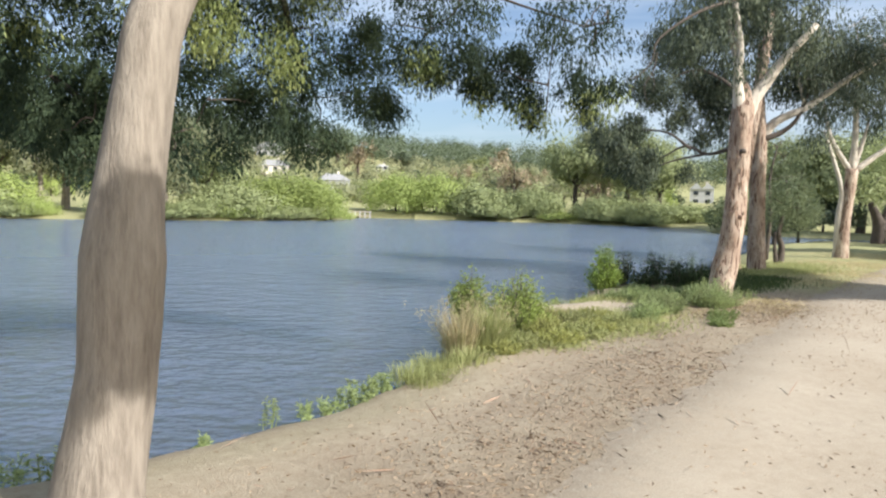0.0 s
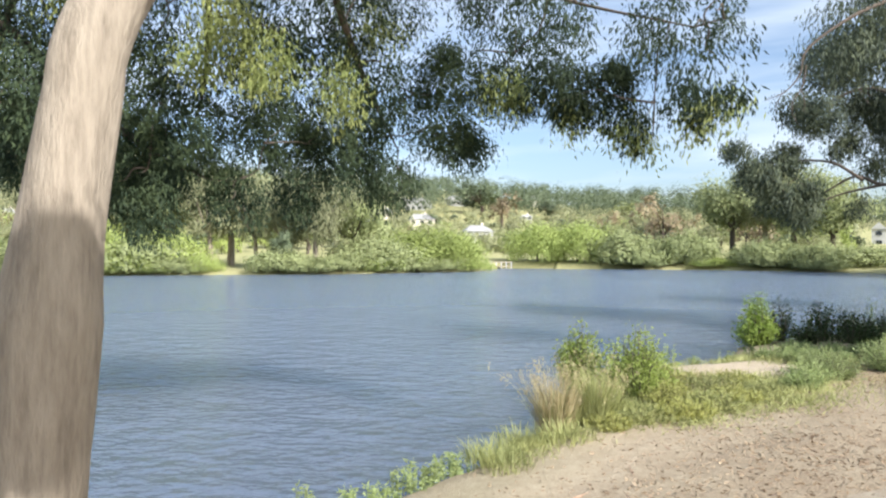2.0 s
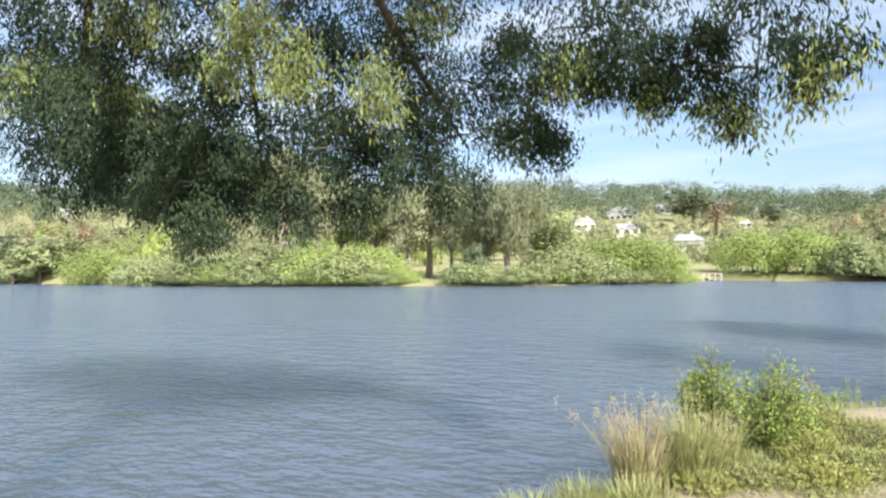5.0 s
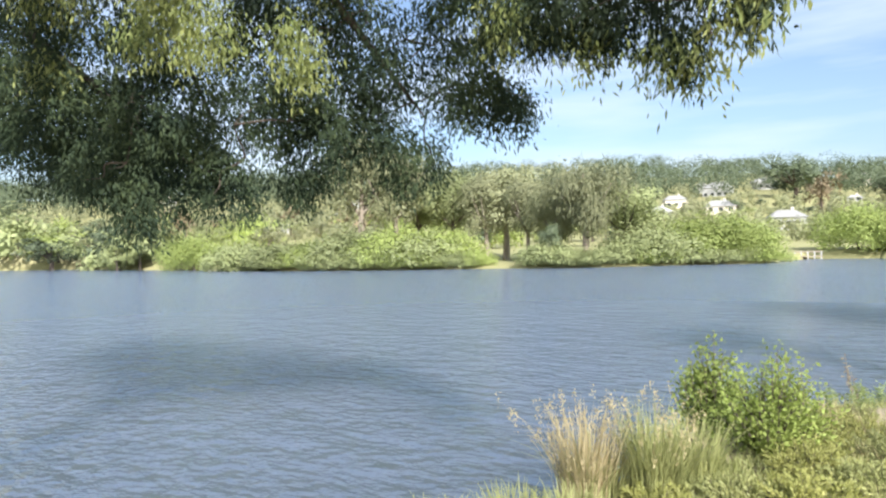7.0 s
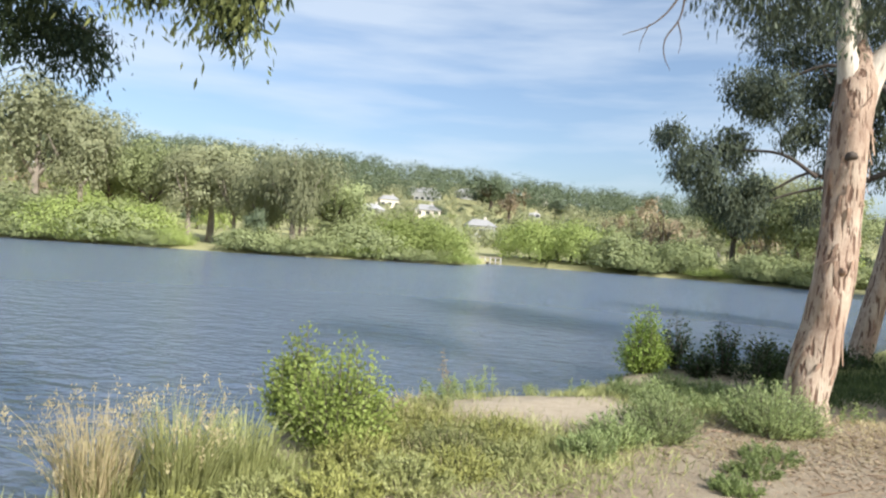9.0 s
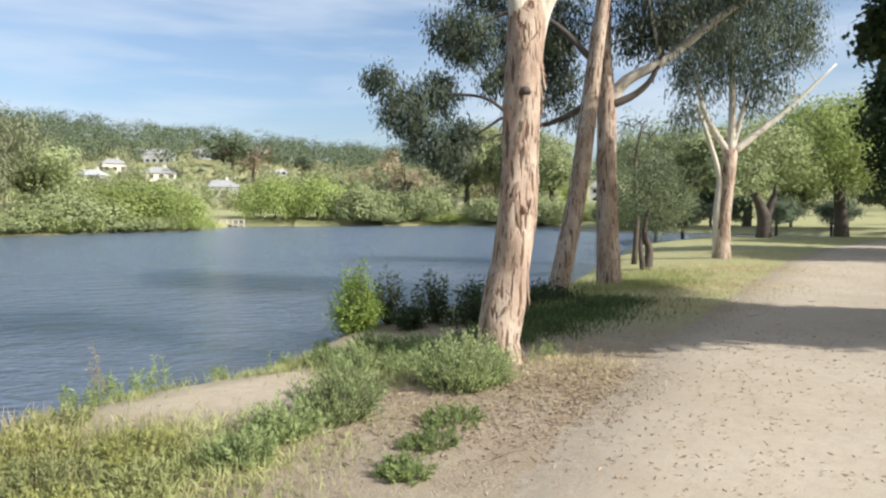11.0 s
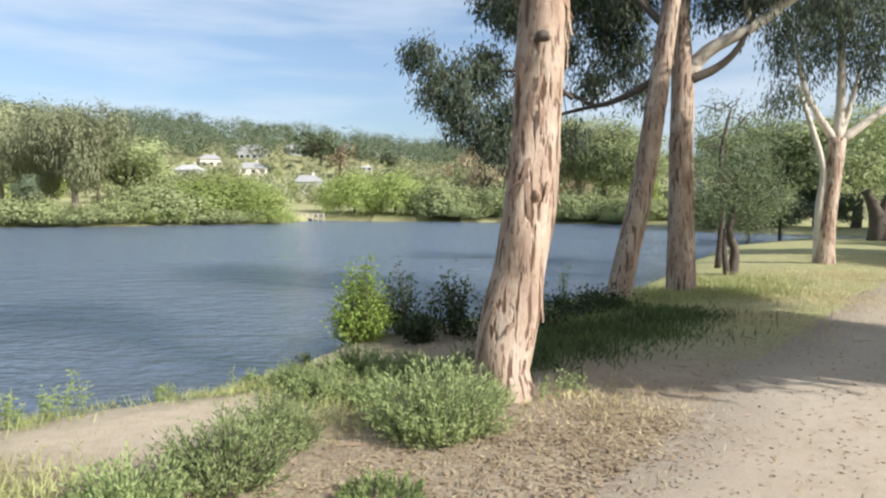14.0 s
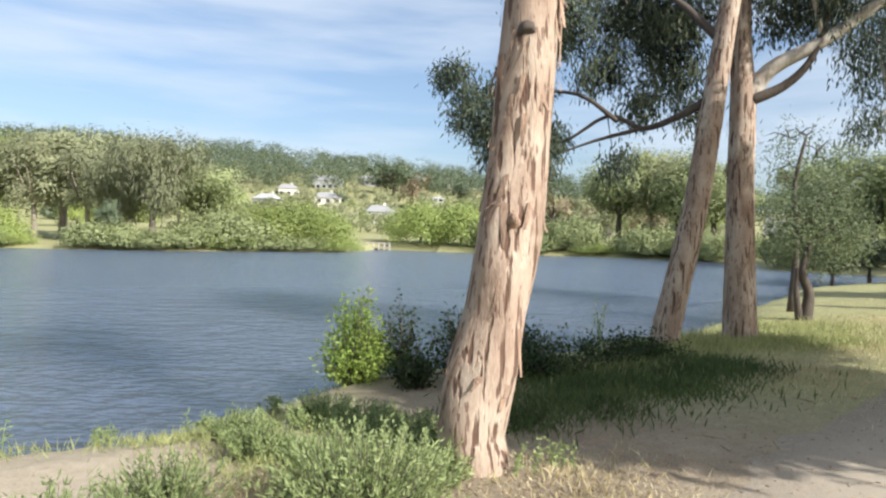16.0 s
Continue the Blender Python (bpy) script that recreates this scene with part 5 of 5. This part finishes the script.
for row in (("gum", -32.8, 90, 8, 6), ("gum", -29.3, 86, 7.5, 5), ("dark", -27.7, 76, 4.6, 3), ("weeping", -24.6, 78, 12.2, 9.5), ("weeping", -27, 82, 9, 6), ("leafy", -21.3, 83, 7.5, 7), ("bush", -19.5, 79, 4, 7), ("willow", -14.6, 84, 5.8, 10),
            ("willow", -11.9, 84.5, 4.6, 6), ("willow", -17.2, 82, 4.6, 6), ("willow", -4.6, 103, 6.4, 9), ("willow", -1.2, 102, 6.6, 9), ("bush", 2.4, 99.5, 4.6, 8), ("bush", 4.6, 98, 3.2, 6), ("bush", 7.6, 97, 4.4, 6)):
    plant(*row)
for row in (("rust", 5.9, 114, 10.5, 8), ("dark", 8.8, 102, 8, 6), ("gum", 3.8, 124, 9, 7), ("leafy", 11.3, 104, 11, 9), ("dark", 9.7, 100, 6.5, 5), ("gum", 13.6, 104, 10, 8), ("leafy", 15.7, 101, 10.5, 9), ("bush", 14, 95, 3.5, 7), ("leafy", 18.2, 97, 9, 8),
            ("bush", 20.6, 92, 2.6, 5), ("bush", 17.5, 90.5, 3, 6), ("dark", 23.4, 72, 4.6, 5), ("bush", 24.8, 70, 3.8, 5), ("leafy", 26.2, 80, 8, 8)):
    plant(*row)
for row in (("leafy", 28.5, 74, 8, 8), ("dark", 30.5, 72, 7.5, 8), ("leafy", 33, 72, 8, 9), ("dark", 36, 71, 8, 9), ("leafy", 39, 70, 9, 9), ("dark", 42, 68, 9, 10), ("leafy", 45, 66, 9, 9), ("dark", 48.5, 62, 9, 10), ("dark", 53, 60, 9, 10), ("leafy", 58, 55, 9, 10), ("dark", 64, 50, 9, 9),
            # dark leaf colour here stands in for the shade of the understory
            ("dark", 31.5, 50, 5.5, 7), ("dark", 28.5, 48, 5, 7), ("dark", 35, 56, 6, 8), ("dark", 38.5, 57, 6, 8), ("dark", 26.5, 45, 4.4, 6)):
    plant(*row)
for row in (("bush", -60, 122, 5, 10), ("leafy", -64, 138, 9, 11), ("willow", -66.5, 152, 7, 13), ("dark", -62.5, 128, 7, 9), ("bush", -69, 162, 8, 14), ("leafy", -71, 170, 10, 12), ("dark", -67, 146, 8, 9)):
    plant(*row)
fs = np.array(FAR_SHORE)[::-1]
for az in np.arange(-62, 21, 1.9):
    if -33.5 < az < -28.5 or -10 < az < -6.4 or (az > -6.4 and RNG.random() < 0.65):
        continue
    d = float(np.interp(az, fs[:, 0], fs[:, 1])) + RNG.uniform(0.8, 2.2)
    plant("bush" if RNG.random() < 0.6 else "willow", az + RNG.uniform(-0.5, 0.5), d, RNG.uniform(1.3, 2.6), RNG.uniform(3.5, 5.5))
# up the slope, between the houses
kinds = ("leafy", "gum", "gum", "leafy", "dark", "rust", "mauve", "pine", "willow", "gum")
for k in range(270):
    az = -66 + 86 * ((k * 0.61803) % 1)
    d = 116 + 190 * RNG.random() ** 0.8
    h = RNG.uniform(5.0, 9.0)
    if -21 < az < -2.5:
        if d < 150 and RNG.random() < 0.5:
            continue
        h *= 0.42
    plant(kinds[int(RNG.integers(len(kinds)))], az, d, h, h * RNG.uniform(0.8, 1.05))
for az, d, kd, h in ((-8.5, 335, "dark", 21), (-6.8, 280, "rust", 13), (-2.4, 330, "dark", 13), (-2.2, 230, "mauve", 8), (-0.4, 225, "mauve", 8), (1.5, 215, "mauve", 7), (4, 330, "leafy", 14), (7, 270, "gum", 13), (-12.2, 205, "mauve", 7)):
    plant(kd, az, d, h, h * 1.05)


for az, d, kd, h in ((-10.3, 150, "leafy", 3.2), (-8.2, 148, "bush", 2.4), (-19.4, 150, "leafy", 3.4), (-17.6, 152, "bush", 2.6), (-16.2, 170, "gum", 3), (-12.8, 165, "leafy", 2.6), (-14.8, 160, "mauve", 2.6), (-11.6, 190, "gum", 4),
                     (-6.6, 170, "leafy", 6), (-5.6, 150, "dark", 4.6), (-7.2, 140, "leafy", 3.4), (-3.4, 160, "mauve", 4.6), (-12, 240, "leafy", 6), (-9.4, 250, "gum", 6), (-16.3, 235, "leafy", 6), (-13, 270, "dark", 7), (-18.4, 220, "gum", 7), (-6, 240, "gum", 7), (-8.2, 215, "mauve", 5)):
    plant(kd, az, d, h, h * 1.1)


for far_off, trees in ((False, SHORE_SET), (True, SLOPE_SET)):
    for kind, (ob, *_) in trees.items():
        if (kind, far_off) not in used_far:
            for o in (*ob.children_recursive, ob):
                bpy.data.objects.remove(o)


# the wooded ridge, too far off to count
def woods(n, az0, az1, d0, d1, h0, h1, material, per, q, clear=None):
    az, d = RNG.uniform(az0, az1, n), np.sqrt(RNG.uniform(d0 ** 2, d1 ** 2, n))
    if clear:
        ok = ~((az > clear[0]) & (az < clear[1]) & (RNG.random(n) < 0.75))
        az, d, n = az[ok], d[ok], int(ok.sum())
    x, y = HUB[0] + np.sin(np.radians(az)) * d, HUB[1] + np.cos(np.radians(az)) * d
    z, h = land(x, y), RNG.uniform(h0, h1, n)
    C = np.repeat(np.c_[x, y, z + h * 0.55], per, 0)
    o = unit(RNG.normal(size=(n * per, 3)))
    hh = np.repeat(h, per)[:, None]
    P = C + o * hh * [0.38, 0.38, 0.46] * RNG.uniform(0.6, 1.05, (n * per, 1))
    D = np.cross(o, RNG.normal(size=o.shape)) + [0, 0, -0.2]
    return leaf_mesh("far_woods", P, D, q * RNG.uniform(0.6, 1.3, n * per), q * 0.6, material, 0.0, o)


tagged(new("far_woods", woods(1400, -72, 24, 335, 450, 9, 16, M_PINE_HAZED, 150, 1.0)), "dark wooded ridge beyond the town", "woods", kind="stuff")
tagged(new("far_woods", woods(520, -100, 20, 200, 345, 5, 10, M_FARGUM, 150, 1.0, (-21, -2.5))), "olive scrub and trees on the hillside", "woods", kind="stuff")
tagged(new("far_woods", woods(420, -22, -2, 138, 330, 2.2, 4.4, M_FARGUM, 60, 0.8)), "low garden trees between the houses", "woods", kind="stuff")
tagged(new("far_woods", woods(420, 25.5, 130, 75, 260, 8, 14, M_OLIVE, 170, 0.9)), "olive woodland beyond the head of the lake", "woods", kind="stuff")
tagged(new("far_woods", woods(260, 130, 250, 60, 160, 8, 14, M_OLIVE, 110, 1.3)), "woodland on the landward side", "woods", kind="stuff")


def house(label, az, el, span, roof_m, wall_m, turn=0.0, gables=1, near=130, far=420, rise_h=0.38):
    """A weatherboard house set on the slope where the line of sight meets it."""
    ds = np.arange(near, far, 1.0)
    xs, ys = HUB[0] + np.sin(radians(az)) * ds, HUB[1] + np.cos(radians(az)) * ds
    d = float(ds[np.argmin(np.abs(land(xs, ys) + 2.6 - (1.75 + ds * math.tan(radians(el)))))])
    w = d * radians(span)
    depth_, wall_h = w * 0.8, w * rise_h
    x, y = polar(az, d)
    t_ = thing("house", label, "house", (x, y, 1.75 + d * math.tan(radians(el)) - wall_h * 0.8), "houses on the far slope")
    t_.rotation_euler = (0, 0, radians(-az + turn))
    lift = ground_z(x, y) - t_.location.z - 1.5
    part("wall", mesh_of("wall", *box(0, 0, (wall_h + min(lift, -0.5)) / 2, w, depth_, wall_h - min(lift, -0.5)), wall_m), t_)
    rise = depth_ * 0.3
    for g in range(gables):
        gw = w / gables
        cx = -w / 2 + gw * (g + 0.5)
        if gables == 1:
            V = [(-w / 2 - 0.5, -depth_ / 2 - 0.5, wall_h), (w / 2 + 0.5, -depth_ / 2 - 0.5, wall_h), (w / 2 + 0.5, depth_ / 2 + 0.5, wall_h), (-w / 2 - 0.5, depth_ / 2 + 0.5, wall_h), (-w / 2 + depth_ * 0.3, 0, wall_h + rise), (w / 2 - depth_ * 0.3, 0, wall_h + rise)]
            F = [(0, 1, 5, 4), (2, 3, 4, 5), (1, 2, 5), (3, 0, 4), (3, 2, 1, 0)]
        else:
            a, b = cx - gw / 2 - 0.2, cx + gw / 2 + 0.2
            V = [(a, -depth_ / 2 - 0.4, wall_h), (b, -depth_ / 2 - 0.4, wall_h), (cx, -depth_ / 2 - 0.4, wall_h + gw * 0.55), (a, depth_ / 2, wall_h), (b, depth_ / 2, wall_h), (cx, depth_ / 2, wall_h + gw * 0.55)]
            F = [(0, 1, 2), (4, 3, 5), (0, 2, 5, 3), (1, 4, 5, 2), (0, 3, 4, 1)]
        part("roof", mesh_of("roof", V, F, roof_m), t_)
    n_w = max(2, int(w / 2.6))
    for s_ in range(max(1, int(wall_h / 2.7))):
        for k in range(n_w):
            cx, cz = -w / 2 + w * (k + 0.5) / n_w, 1.5 + s_ * 2.8
            win = part("window", mesh_of("window", *box(cx, -depth_ / 2 - 0.03, cz, 1.5, 0.12, 1.3), M_WINDOW), t_)
            part("window_frame", mesh_of("window_frame", *box(cx, -depth_ / 2 - 0.05, cz - 0.72, 1.7, 0.2, 0.12), M_WHITEWALL), win)
    part("chimney", mesh_of("chimney", *box(w * 0.2, depth_ * 0.1, wall_h + rise, 0.7, 0.7, 1.6), M_CREAMWALL), t_)
    return t_


house("white house with verandah and pale roof on the slope", -9.2, 1.75, 2.4, M_GREYROOF, M_WHITEWALL, 12)
house("white weatherboard cottage above the willows", -18.6, 2.6, 1.9, M_PALEROOF, M_WHITEWALL, -25)
house("cream two-storey house with grey roof", -17.2, 3.5, 1.7, M_GREYROOF, M_CREAMWALL, 10)
house("low house with long pale grey roof", -13.9, 2.85, 2.2, M_GREYROOF, M_CREAMWALL, 8, rise_h=0.25)
house("white house with steep roof on the hillside", -15.2, 4.6, 0.9, M_PALEROOF, M_WHITEWALL, 40)
house("white hillside house with pale roof", -13.9, 4.3, 2.0, M_PALEROOF, M_WHITEWALL, -15)
house("white cottage below the ridge", -10.7, 4.6, 1.5, M_PALEROOF, M_WHITEWALL, 30)
house("cream house half hidden by trees", -4.3, 4.5, 1.4, M_PALEROOF, M_CREAMWALL, -30)
house("small white house among grey trees", -4.7, 3.1, 0.9, M_PALEROOF, M_WHITEWALL, 10)
house("white house above the far bank", -43.9, 3.9, 1.2, M_PALEROOF, M_WHITEWALL, 30)
house("pale-roofed house above the bushes", -45.4, 2.9, 1.4, M_PALEROOF, M_WHITEWALL, 10)
house("white house behind the trees", -59.1, 4.1, 1.6, M_PALEROOF, M_WHITEWALL, 0)
house("small white house near the water", -50.0, 2.3, 1.0, M_PALEROOF, M_WHITEWALL, 0)
house("white two-storey house with twin gables", 22.1, 1.5, 1.8, M_WHITEWALL, M_WHITEWALL, 0, 2, 112, 240, 0.75)

# low timber jetty with seats on the far bank
jx, jy = polar(-7.9, 98.5)
jetty = thing("jetty", "low weathered timber jetty on the far bank", "jetty", (jx, jy, WATER_Z))
jetty.rotation_euler = (0, 0, radians(8))
part("deck", mesh_of("deck", *box(0, 0, 0.35, 3.4, 1.6, 0.12), M_TIMBER), jetty)
for k in range(5):
    part("post", mesh_of("post", *box(-1.5 + 0.75 * k, -0.7, 0.3, 0.14, 0.14, 1.4), M_WHITEWALL), jetty)
part("rail", mesh_of("rail", *box(0, -0.7, 0.95, 3.3, 0.1, 0.16), M_TIMBER), jetty)
